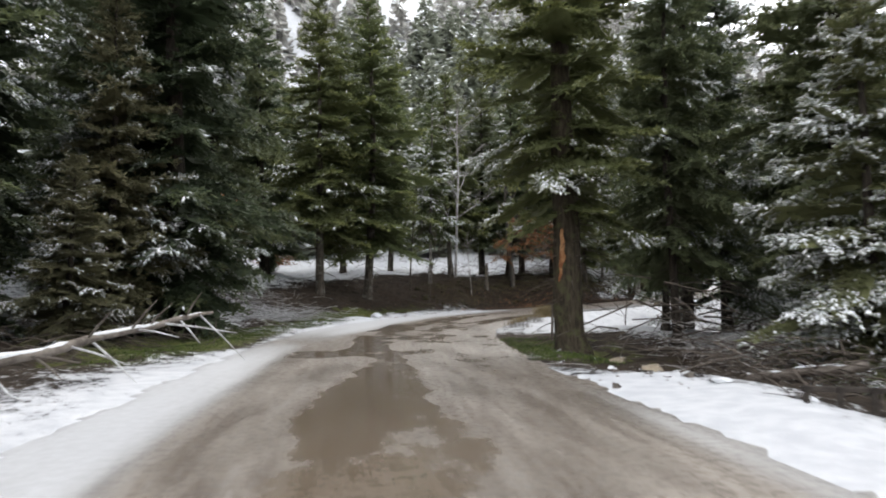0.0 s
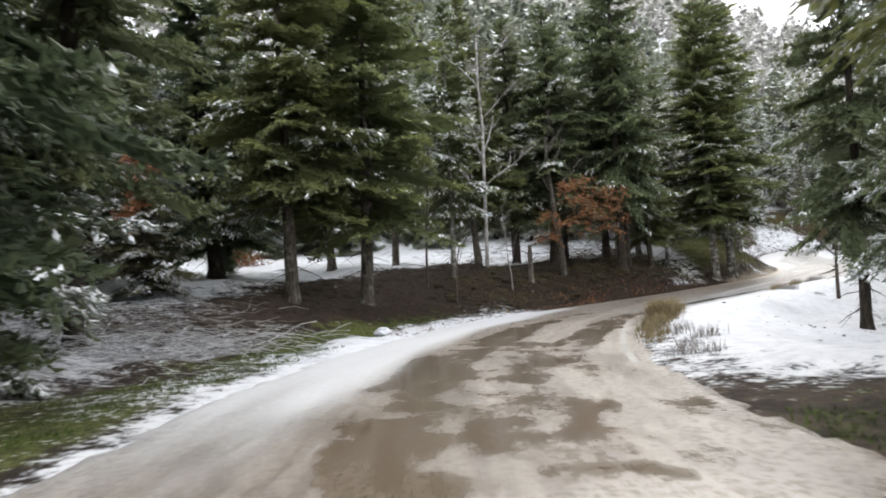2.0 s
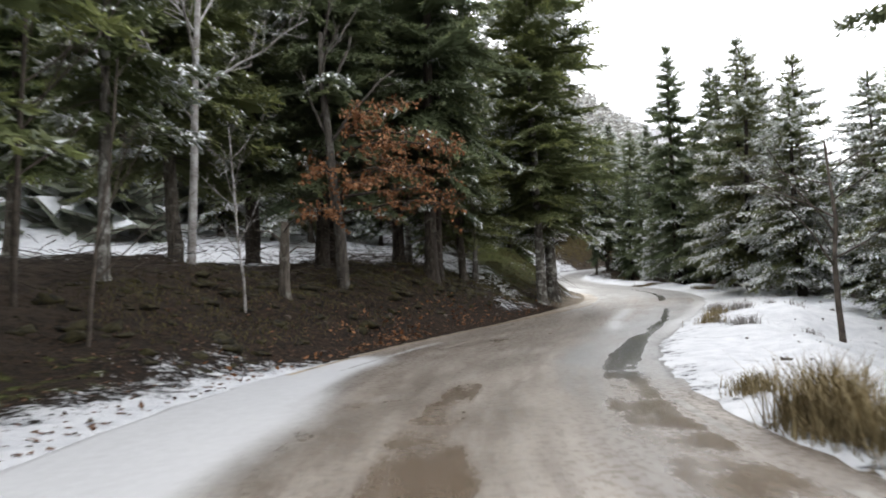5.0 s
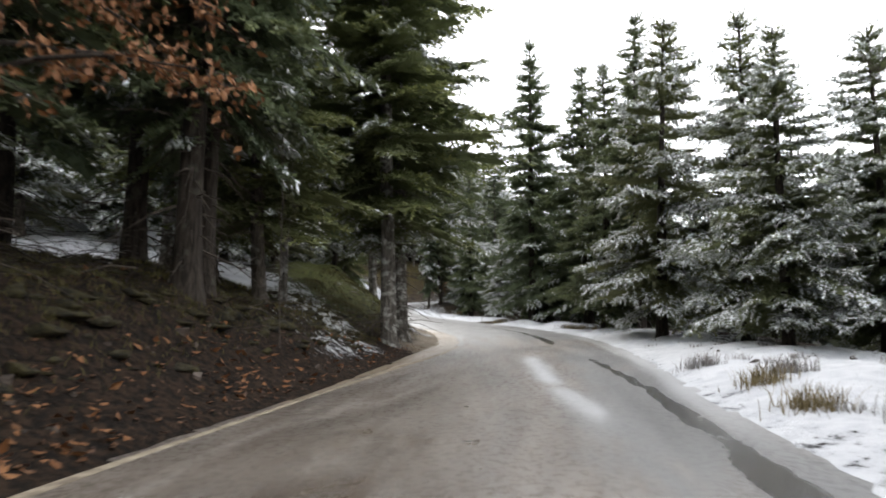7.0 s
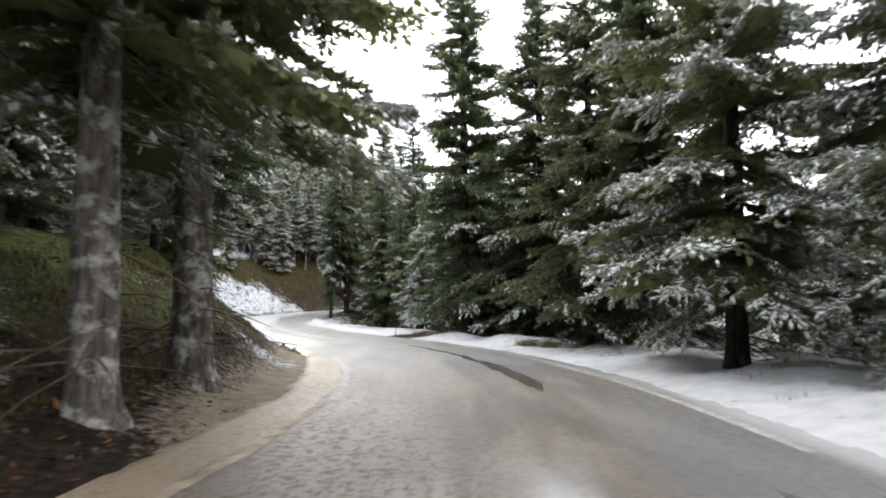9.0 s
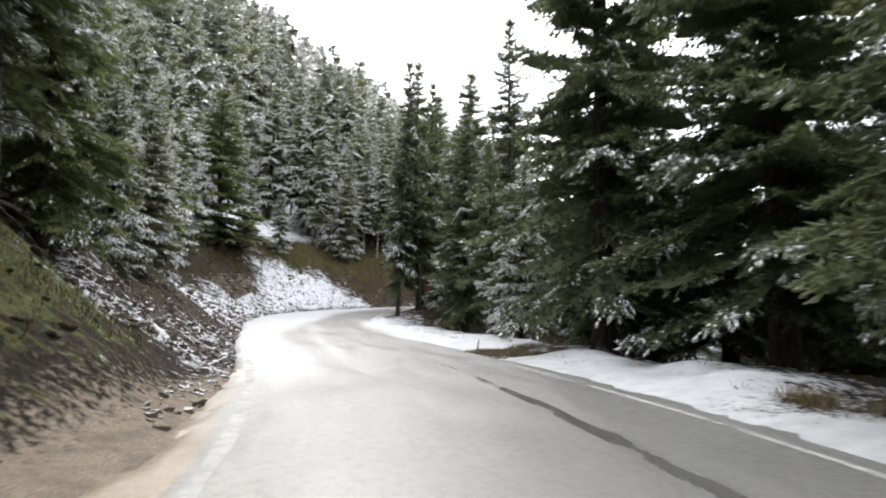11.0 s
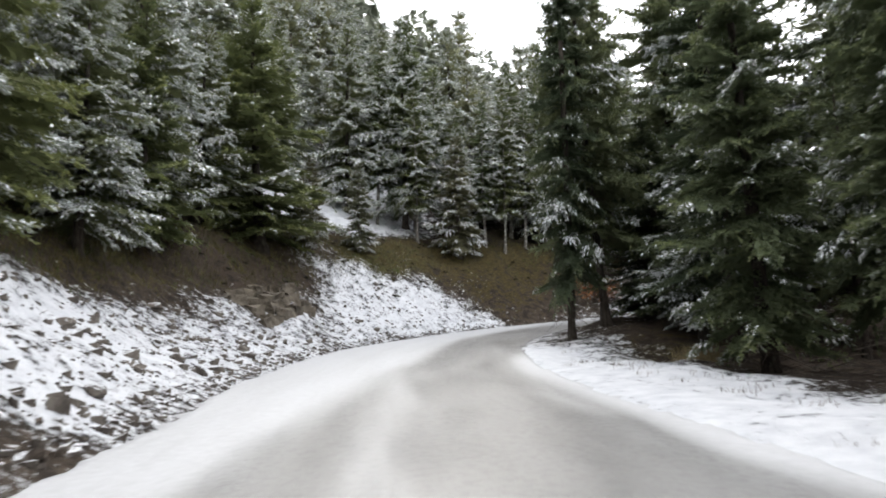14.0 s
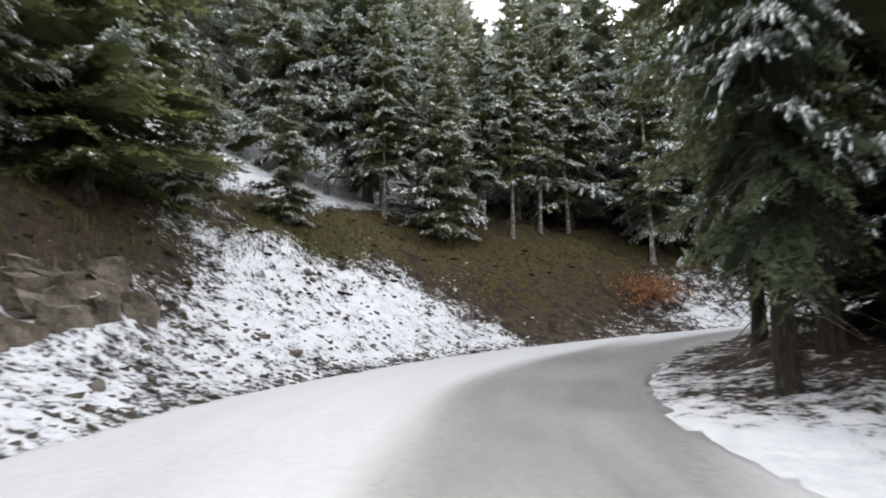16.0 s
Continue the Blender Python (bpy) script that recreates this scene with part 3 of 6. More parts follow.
    up = unit(top + g.normal(0, 0.35, (c, 3)))
    tl = tongue * g.uniform(0.65, 1.25, c) * (1 - 0.25 * tv_) * np.clip(half[wi[ti]] / 0.45, 0.75, 1.15)
    cv, cf = tongues(tb - td * (tl * 0.2)[:, None], td, up, tl, tl * 0.46)
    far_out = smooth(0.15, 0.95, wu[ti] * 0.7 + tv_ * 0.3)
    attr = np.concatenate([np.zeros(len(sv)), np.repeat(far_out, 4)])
    # dead wood
    dead_me = None
    if dead:
        dz, da, dl = g.uniform(0.5, max(z0 * 1.3, 1.2), dead), g.uniform(0, 6.28, dead), g.uniform(0.3, 1.5, dead) * min(1, r / 2.5)
        d0 = np.stack([np.cos(da), np.sin(da), g.normal(-0.15, 0.2, dead)], 1)
        dp = np.stack([np.stack([np.zeros(dead), np.zeros(dead), dz], 1) + d0 * (dl * t)[:, None] + np.array([0, 0, -0.25]) * (dl * t * t)[:, None] for t in (0, .5, 1)], 1)
        dv, dq = tubes(dp, np.array([0.018, 0.011, 0.004])[None] * np.ones((dead, 1)), 3)
        dead_me = mesh_of(name + "_deadwood", dv, dq, M_TWIG)
    # frost on the outer twigs of some boughs, and snow lying in clumps where it is thickest
    white = None
    load = np.clip(snow + g.normal(0, 0.24, n), 0, 1) * (snow > 0.01)
    clump = load[wi] + 0.13 * g.normal(0, 1, m) + 0.8 * (wu - 0.62)
    lie = clump[ti] + 0.35 * (tv_ - 0.5) + 0.12 * g.normal(0, 1, c)
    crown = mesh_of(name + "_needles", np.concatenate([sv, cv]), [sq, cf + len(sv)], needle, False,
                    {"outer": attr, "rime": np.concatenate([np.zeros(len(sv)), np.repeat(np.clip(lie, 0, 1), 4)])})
    pick = lie > 0.66
    if pick.sum() > 5:
        hang = unit(td[pick] - top * g.uniform(0.0, 0.55, pick.sum())[:, None])
        st, sf = tongues(tb[pick] - td[pick] * (tl[pick] * 0.1)[:, None] + top * (0.02 + tl[pick] * 0.12)[:, None], hang, unit(up[pick] + top * 0.6), tl[pick] * 0.85, tl[pick] * 0.36, 0.25)
        white = mesh_of(name + "_snow", st, sf, M_TREE_SNOW)
    return dict(h=h, r=r, trunk=trunk, dead=dead_me, crown=crown, snow=white)


FIRS = {
    "dark": [fir_meshes("dark", 11 + i, 15, 3.6, 0.10, M_NEEDLE_DARK, M_BARK, 0.5, 6, 0.19, snow=0.13, trunk_r=0.26) for i in range(2)],
    "deep": [fir_meshes("deep", 13, 15, 3.6, 0.08, M_NEEDLE_DEEP, M_BARK, 0.5, 6, 0.19, snow=0.03, trunk_r=0.26)],
    "shade": [fir_meshes("shade", 15 + i, 15, 3.5, 0.22, M_NEEDLE_DARK, M_BARK, 0.52, 6, 0.21, snow=0.06, trunk_r=0.2, dead=80) for i in range(2)],
    "green": [fir_meshes("green", 21 + i, 15, 3.2, 0.2, M_NEEDLE_FRESH, M_BARK_PALE, 0.5, 6, 0.21, snow=0.03, trunk_r=0.18, dead=40) for i in range(2)],
    "verge": [fir_meshes("verge", 91, 20, 2.9, 0.2, M_NEEDLE_FRESH, M_BARK_BIRCH, 0.55, 6, 0.19, snow=0.12, trunk_r=0.19, dead=60, taper=0.5)],
    "frosted": [fir_meshes("frosted", 95, 15, 2.9, 0.15, M_NEEDLE_DEEP, M_BARK, 0.55, 6, 0.17, snow=0.2, trunk_r=0.2, dead=80)],
    "mottled": [fir_meshes("mottled", 97, 14, 2.8, 0.24, M_NEEDLE_DARK, M_BARK_BIRCH, 0.52, 6, 0.2, snow=0.25, trunk_r=0.17, dead=60)],
    "low": [fir_meshes("low", 26, 10, 2.7, 0.07, M_NEEDLE_FRESH, M_BARK, 0.45, 6, 0.18, snow=0.12, trunk_r=0.16)],
    "scarred": [fir_meshes("scarred", 29, 19, 3.0, 0.2, M_NEEDLE_FRESH, M_BARK_MOSS, 0.6, 6, 0.17, snow=0.12, trunk_r=0.36, dead=90)],
    "snowy": [fir_meshes("snowy", 31 + i, 11, 3.1, 0.12, M_NEEDLE_FROST, M_BARK, 0.5, 6, 0.185, snow=0.74, trunk_r=0.17) for i in range(3)],
    "rime": [fir_meshes("rime", 36 + i, 14, 3.25, 0.14, M_NEEDLE_RIME, M_BARK, 0.52, 6, 0.19, snow=0.5, trunk_r=0.2, dead=30) for i in range(2)],
    "white": [fir_meshes("white", 41 + i, 6, 1.75, 0.10, M_NEEDLE_OLIVE, M_BARK_PALE, 0.3, 6, 0.15, snow=0.42, trunk_r=0.09) for i in range(2)],
    "olive": [fir_meshes("olive", 46, 9, 2.3, 0.07, M_NEEDLE_OLIVE, M_BARK, 0.42, 6, 0.17, snow=0.2, trunk_r=0.13)],
    "pole": [fir_meshes("pole", 51 + i, 13, 2.2, 0.25, M_NEEDLE_FRESH, M_BARK_BIRCH, 0.45, 5, 0.22, snow=0.6, trunk_r=0.1, dead=24) for i in range(2)],
    "thin": [fir_meshes("thin", 61 + i, 13, 3.3, 0.08, M_NEEDLE_RIME, M_BARK, 0.6, 6, 0.4, snow=0.5, trunk_r=0.18, dead=0) for i in range(3)],
    "frosty": [fir_meshes("frosty", 81 + i, 11, 2.95, 0.10, M_NEEDLE_HOAR, M_BARK_PALE, 0.52, 6, 0.34, snow=0.88, trunk_r=0.14, dead=0) for i in range(3)],
    "thinpole": [fir_meshes("thinpole", 71 + i, 14, 3.0, 0.24, M_NEEDLE_DARK, M_BARK_PALE, 0.6, 6, 0.4, snow=0.1, trunk_r=0.17, dead=10) for i in range(2)],
}
FIR_WORDS = {
    "dark": "tall dark green fir with drooping branches and little snow",
    "deep": "tall deep green fir with branches down to the ground",
    "shade": "dark fir with a bare lower trunk and dead twigs",
    "green": "tall green fir with a bare grey lower trunk",
    "verge": "tall fir with a lichen-mottled trunk beside the road",
    "frosted": "tall dark fir with frosted low boughs over the verge",
    "mottled": "dark fir with a pale mottled bare trunk on the bank",
    "low": "broad green fir with branches down to the ground",
    "scarred": "old fir with a long orange scar on its trunk",
    "snowy": "green fir with snow lying on its branch ends",
    "rime": "dark fir with rime and snow on its drooping boughs",
    "white": "young olive-green fir thickly dusted with snow",
    "olive": "brownish olive fir lightly dusted with snow",
    "frosty": "snow-laden young fir on the forest slope",
    "pole": "slender fir with a long bare pale trunk",
    "thin": "dark forest fir dusted with snow on the slope",
    "thinpole": "forest fir with a bare trunk standing in snow",
}
planted = []


def plant(kind, x, y, h, wide=1.0, turn=None, which=None, label=""):
    """Stands one fir on the ground."""
    g = random.Random(int(x * 131 + y * 977) & 0xFFFF)
    m = FIRS[kind][g.randrange(len(FIRS[kind])) if which is None else which]
    k = h / m["h"]
    z = float(land([x], [y])[0])
    root = new("fir_tree")
    lean = pose(x, y, z - 0.05, g.uniform(-1.5, 1.5), g.uniform(-1.5, 1.5), g.uniform(0, 360) if turn is None else turn)
    root.matrix_world = lean @ Matrix.Diagonal((k * wide, k * wide, k, 1))
    tagged(root, label or FIR_WORDS[kind], "fir tree", "firs beside the road")
    part("trunk", m["trunk"], root)
    if m["dead"]:
        tagged(part("deadwood", m["dead"], root, "bare dead lower twigs"), kind="stuff")
    crown = tagged(part("crown", m["crown"], root), kind="stuff")
    if m["snow"]:
        tagged(part("snow_load", m["snow"], crown, "snow lying on the branches"), kind="stuff")
    planted.append((x, y, h * m["r"] / m["h"] * wide))
    return root


# ---- ground ----
def axis(a, b, fine_a, fine_b, fine):
    """Coordinates from a to b, fine in the middle and coarser outwards."""
    mid = list(np.arange(fine_a, fine_b, fine))
    lo, hi, step = [], [], fine
    p = fine_a
    while p > a:
        step *= 1.16
        p -= step
        lo.append(p)
    step, p = fine, mid[-1]
    while p < b:
        step *= 1.16
        p += step
        hi.append(p)
    return np.array(lo[::-1] + mid + hi)


SNOW_L = {-60: (.95, .75, .3, .2, .2, .3, .4), 12: (.95, .75, .3, .2, .2, .3, .4), 15.5: (1, .5, .1, .2, .3, .4, .4), 18: (.5, .1, .1, .3, .4, .45, .5), 25: (.9, .5, .35, .8, .85, .7, .7),
          33: (1, .9, .15, .2, .3, .6, 1), 38: (1, .8, .1, .05, .2, .8, 1.0), 44: (1, .5, .0, .0, .2, .8, 1.0), 47: (.2, 0, 0, 0, .3, .9, 1.0), 50: (0, 0, 0, .05, .6, 1.0, 1.0), 58: (.0, .0, .0, .3, .9, 1.1, 1.1),
          61.5: (.1, .5, .3, .1, .2, .5, .8), 64: (.05, .4, .65, .25, .15, .4, .8), 66: (.05, .1, .9, .55, .1, .4, .8), 67.5: (.05, .1, .45, .95, .25, .4, .8), 69.5: (.05, .1, .15, .6, .95, .5, .8), 71: (.05, .1, .1, .15, .9, .6, .8), 74: (.1, .1, .2, .15, .25, .6, .8), 77.5: (.3, .6, .4, .2, .3, .7, .8), 80: (.1, .05, .1, .1, .3, .7, .9),
          86: (.25, .3, .3, .3, .35, .7, .9), 88.5: (.35, .65, .7, .4, .4, .8, .9), 91: (.3, .5, .6, .3, .4, .8, .9), 93: (.45, .75, .5, .2, .4, .9, .95),
          97: (.5, .7, .2, .95, .8, .8, .9), 99.5: (.5, .5, .08, .95, .8, .7, .9), 102.5: (.5, .4, .05, .05, .2, .6, .9), 104.5: (.6, .9, .85, .4, .2, .5, .9),
          109: (.6, .9, 1, .6, .2, .5, .9), 114: (.6, .9, .85, .1, .1, .5, .9), 117.5: (.6, .85, .8, .2, .1, .5, .9), 120.5: (.6, .8, .7, .05, .05, .5, .9),
          123: (.6, .85, .75, .15, .1, .5, .9), 125.5: (.6, .9, 1, .8, .35, 1, 1), 130: (.6, .9, .95, .4, .1, 1, 1), 132: (.6, .85, .5, .05, 0, .8, .9),
          133.5: (.5, .2, .05, 0, 0, .6, .8), 137: (.5, .35, .1, 0, 0, .2, .6), 142: (.7, .8, .6, .2, .1, .3, .6), 160: (.8, .8, .7, .6, .5, .5, .5)}
SNOW_R = {-60: (1.2, 1.15, .35, .2, .2, .3, .4), 9: (1.2, 1.15, .3, .2, .2, .3, .4), 13.5: (.5, .3, .2, .2, .3, .4, .5), 20: (.1, .05, .15, .5, .7, .7, .7),
          25: (.6, .7, .9, 1, 1, .8, .6), 40: (.65, .85, 1, 1, .9, .6, .4), 60: (.75, .95, 1, .9, .5, .2, .2), 75: (.85, .9, .8, .4, .15, .1, .2), 81: (.9, 1.0, .6, .3, .1, .1, .2), 83: (.8, .6, .3, .2, .1, .1, .2), 85.5: (.9, 1.1, .7, .3, .1, .1, .2), 90: (.9, 1.1, .7, .25, .1, .1, .2),
          91.3: (.9, 1.0, .7, .25, .1, .1, .2), 92.4: (.4, .3, .5, .3, .1, .1, .2), 94.5: (.4, .35, .6, .3, .1, .1, .2), 96: (.9, 1.0, .8, .3, .1, .1, .2), 104: (.85, .85, .8, .3, .1, .1, .2), 114: (.85, .85, .7, .2, .1, .1, .2), 117: (1, .9, .5, .1, .1, .1, .2), 120: (.6, .55, .3, .1, .1, .1, .2), 128: (.5, .4, .3, .3, .3, .3, .3), 160: (.7, .7, .6, .5, .4, .4, .4)}
GRASS_L = {-60: (0, .2, .3, .1, 0, 0, 0), 10: (0, .1, .3, .1, 0, 0, 0), 18: (.3, .7, .7, .2, 0, 0, 0), 27: (.2, .6, .5, .1, 0, 0, 0), 35: (.1, .5, .85, .1, 0, 0, 0), 40: (.1, .4, .5, 0, 0, 0, 0), 46: (0, .1, .1, .1, 0, 0, 0),
           60: (0, 0, .2, .3, .2, 0, 0), 66.5: (0, 0, .6, .8, .5, .1, 0), 74: (0, .1, .6, .7, .5, .2, 0), 82: (0, .3, .75, .95, .7, .2, 0), 86: (0, .3, .7, .9, .6, .2, 0), 92: (0, 0, 0, .1, .1, 0, 0), 124: (0, 0, 0, .1, .1, 0, 0), 129: (0, 0, .1, .6, .6, .2, 0), 140: (0, 0, .25, .6, .5, .1, 0), 160: (0, 0, 0, 0, 0, 0, 0)}
GRASS_R = {-60: (0, 0, .1, .1, 0, 0, 0), 12: (0, .1, .2, .1, 0, 0, 0), 17: (.3, .6, .5, .2, .1, 0, 0), 24: (.2, .3, .1, 0, 0, 0, 0), 90: (0, 0, .1, .1, 0, 0, 0), 97: (.2, .3, .3, .2, 0, 0, 0), 104: (0, 0, 0, 0, 0, 0, 0), 120: (.3, .35, .2, .1, 0, 0, 0), 160: (.1, .1, .1, 0, 0, 0, 0)}
STRAW_L = {-60: (0,) * 7, 60: (0,) * 7, 67: (0, .1, .45, .4, .2, 0, 0), 78: (0, .1, .4, .35, .2, 0, 0), 86: (0,) * 7, 91: (0, .3, .5, .4, .3, .1, 0), 103: (0, .3, .5, .45, .3, .2, .1), 107: (0, 0, .1, .2, .3, .2, .1), 114: (0, 0, .05, .5, .5, .3, .2), 120: (0, 0, .05, .1, .4, .3, .2), 126: (0, 0, .05, .15, .5, .4, .2), 130: (0, 0, .1, .6, .65, .4, .2), 133.5: (0, .3, .6, .75, .65, .4, .2), 140: (0, .2, .5, .65, .5, .3, .2), 160: (0, 0, .2, .3, .3, .2, .1)}
STRAW_R = {-60: (0,) * 7, 22: (0,) * 7, 30: (.6, .5, .1, 0, 0, 0, 0), 46: (.4, .3, .1, 0, 0, 0, 0), 60: (.1, .2, .1, .1, 0, 0, 0), 80: (.1, .1, .2, .2, 0, 0, 0), 83: (.4, .5, .5, .2, 0, 0, 0), 87: (.1, .1, .2, .2, 0, 0, 0), 93.4: (.35, .42, .4, .1, 0, 0, 0), 97: (0,) * 7, 112: (0,) * 7, 116: (0, .1, .6, .5, .2, 0, 0), 122: (.5, .4, .2, .1, 0, 0, 0), 160: (0,) * 7}
LITTER_L = {-60: (.3, .4, .4, .4, .3, .3, .3), 26: (.3, .3, .4, .4, .4, .3, .3), 40: (.5, .6, .5, .4, .3, .3, .3), 52: (.8, .8, .6, .4, .3, .3, .3), 66: (.7, .7, .5, .4, .3, .3, .3), 76: (.3, .5, .5, .4, .3, .3, .3), 83: (.4, .85, .7, .4, .3, .3, .3), 95: (.2, .2, .3, .4, .4, .4, .3), 160: (.2, .2, .3, .4, .4, .4, .3)}
LITTER_R = {-60: (.3, .4, .4, .4, .3, .3, .3), 160: (.3, .4, .4, .4, .3, .3, .3)}
GRAVEL_L = {-60: (0,) * 7, 62: (0,) * 7, 70: (.9, .6, 0, 0, 0, 0, 0), 82: (.9, .55, 0, 0, 0, 0, 0), 92: (.5, .1, 0, 0, 0, 0, 0), 100: (0,) * 7, 160: (0,) * 7}
GRAVEL_R = {-60: (0,) * 7, 160: (0,) * 7}


def sides(left, right, s, d, a):
    return np.where(d < 0, table(left, s, a), table(right, s, a))


gx, gy = axis(-420, 480, -16, 74, 0.36), axis(-320, 560, -4, 132, 0.36)
px, py = (v.ravel() for v in np.meshgrid(gx, gy))
gz = land(px, py)
g_s, g_d, g_far, _ = road_frame(px, py)
g_a = np.abs(g_d)
i = np.arange(len(px)).reshape(len(gy), len(gx))
quads = np.stack([i[:-1, :-1], i[:-1, 1:], i[1:, 1:], i[1:, :-1]], -1).reshape(-1, 4)
ground_attrs = {
    "snow": sides(SNOW_L, SNOW_R, g_s, g_d, g_a) * np.where((g_d < 0) & (g_a < 11), np.interp(g_s, [84, 90], [1, 0.8]), 1.0), "grass": sides(GRASS_L, GRASS_R, g_s, g_d, g_a),
    "straw": sides(STRAW_L, STRAW_R, g_s, g_d, g_a), "litter": sides(LITTER_L, LITTER_R, g_s, g_d, g_a),
    "gravel": sides(GRAVEL_L, GRAVEL_R, g_s, g_d, g_a)}
tagged(new("ground", mesh_of("ground", np.stack([px, py, gz], 1), quads, M_GROUND, True, ground_attrs)),
       "forest ground of dark soil, leaf litter and patchy snow", "ground", kind="structure")


# ---- road ----
def bell(v, c, w):
    return np.exp(-((v - c) / w) ** 2)


def road_snow(s, d):
    """How much snow lies on the carriageway: rims, then a covered lane higher up."""
    wob = 0.35 * lattice(s / 5, s * 0 + 3, 7)
    rim_l = smooth(-1.55, -2.5, d + wob * (s < 26)) * np.interp(s, [-60, 14.5, 17.5, 20, 26], [1, 1, .75, .25, 0])
    pull = smooth(-0.5, -1.7, d + wob + np.interp(s, [20, 30, 40, 50], [0.4, 0.0, 0.1, 1.6])) * np.interp(s, [17, 23, 27, 45.8, 48.2], [0, .85, 1.1, 1.15, 0])
    low = smooth(-1.4, -2.4, d + 0.5 * wob) * np.interp(s, [41, 43.5, 45.8, 47.4], [0, 1, 1, 0])
    mid = bell(d, np.interp(s, [54, 64], [1.25, 0.35]) + 0.4 * wob, 0.34) * np.interp(s, [52, 55, 57.2, 58, 59, 64, 66], [0, .8, .8, .35, .8, .85, 0])
    rim_r = smooth(2.3, 3.0, d + 0.4 * wob) * np.interp(s, [-60, 8, 12, 22, 50, 58, 68, 80, 88], [.5, .5, 0, 0, .2, .7, .85, .4, .1])
    sway = 0.22 * lattice(s / 3.5, s * 0 + 8, 19)
    lane = smooth(np.interp(s, [80, 90, 104, 110, 114, 118, 140], [-1.6, -1.0, -.8, .3, .95, 1.1, .9]), np.interp(s, [80, 90, 104, 110, 114, 118, 140], [-2.9, -2.5, -2.3, -1.3, -.4, -.2, -.4]), d + sway) * np.interp(s, [78, 86, 92], [0, .8, 1])
    streak = 0.45 * bell(d + 0.6 * sway, np.interp(s, [88, 91, 110], [-.95, -.8, -.15]), 0.42) * np.interp(s, [85, 91, 112, 118], [0, .8, 1, 0])
    pale = 0.22 * smooth(1.3, 2.6, d) * np.interp(s, [88, 94, 116, 122], [0, 1, 1, 0])
    lane = lane * np.interp(s, [80, 95, 112, 122], [.62, .78, .8, .85])
    worn = 0.2 * bell(d + 0.5 * sway, 0.95, 0.3) * np.interp(s, [84, 90, 106, 112], [0, 1, 1, 0])
    rim_r2 = smooth(2.2, 3.15, d + 0.5 * sway) * np.interp(s, [97, 102, 114, 118], [0, .95, .95, 0])
    whole = 0.8 * np.interp(s, [126, 134], [0, 1]) * smooth(2.6, 1.2, d)
    return np.clip(np.maximum.reduce([rim_l, pull, low, mid, rim_r, lane, streak, pale, rim_r2, whole]), 0, 1.15) + 0.3 * low - worn + 0.17 * np.interp(s, [84, 95], [0, 1])


def road_pool(s, d):
    """Where water stands on the asphalt."""
    wob = 0.25 * lattice(s / 1.9, d * 0.8, 23) + 0.14 * lattice(s / 0.8, d * 1.6, 24)

    def band(centre, wide, deep):
        """A wet band: centre line, half width and depth by distance along the road."""
        c, w, k = (np.interp(s, [r[0] for r in rows], [r[1] for r in rows]) for rows in (centre, wide, deep))
        return 0.68 * k * smooth(1.3, 0.6, np.abs(d - c + wob * np.minimum(w, 0.8)) / np.maximum(w, 0.02))
    v = band([(2, -0.2), (10, 0.0), (14, 0.25), (17, -0.2), (22, -0.6)], [(2, 0.95), (10, 0.85), (14.5, 0.6), (18, 0.5), (23, 0.9)], [(0, 0.9), (20, 0.95), (25, 0.4)])
    v = np.maximum(v, band([(17, 0.8), (28, 1.0)], [(17, 1.2), (28, 1.4)], [(17, 0), (19, 0.7), (26, 0.75), (28, 0)]))
    v = np.maximum(v, band([(6, 1.9), (28, 2.0)], [(6, 1.0), (14, 1.3), (28, 1.2)], [(8, 0), (11, 0.5), (25, 0.55), (28, 0)]))
    v = np.maximum(v, band([(13, -0.4), (18, -0.4)], [(13, 1.8), (18, 1.8)], [(14.2, 0), (15.0, 0.9), (16.2, 0.9), (17.2, 0)]))
    v = np.maximum(v, band([(22, -0.6), (30, -0.3), (36, 0.0), (44, 0.35)], [(22, 0.9), (26, 0.85), (34, 0.65), (40, 0.35), (45, 0.12)], [(21, 0), (24, 1), (42, 0.95), (46, 0)]))
    v = np.maximum(v, band([(24, 1.2), (30, 1.9), (36, 2.3), (44, 2.5), (53, 2.6), (58, 2.4), (64, 1.85), (67, 1.6)],
                           [(24, 0.5), (30, 0.75), (40, 0.45), (46, 0.4), (51, 0.27), (55, 0.2), (66, 0.13)], [(22, 0), (26, 0.9), (52, 0.95), (63, 0.8), (68, 0)]))
    v = np.maximum(v, band([(26, 0.6), (32, 0.6)], [(26, 1.4), (32, 0.9)], [(25.5, 0), (27.5, 0.75), (30, 0.75), (31.5, 0)]))
    v = np.maximum(v, band([(66, 0.7), (72, 1.05), (92, 1.0)], [(66, 0.1), (74, 0.2), (82, 0.17), (92, 0.1)], [(67, 0), (72, 1.3), (84, 1.3), (91, 0.9), (95, 0)]))
    v = np.maximum(v, 0.5 * band([(45, -0.6), (66, -0.4)], [(45, 0.35), (66, 0.3)], [(44, 0), (48, 1), (60, 1), (66, 0)]))
    return v - np.interp(s, [56, 64, 84, 90], [0, 0.1, 0.15, 0.2])


EDGE_S, EDGE_D = [44, 50, 56, 62, 66, 70, 76, 83, 87, 91], [-3.0, -3.02, -2.9, -2.65, -2.3, -2.25, -2.35, -2.78, -2.95, -3.1]


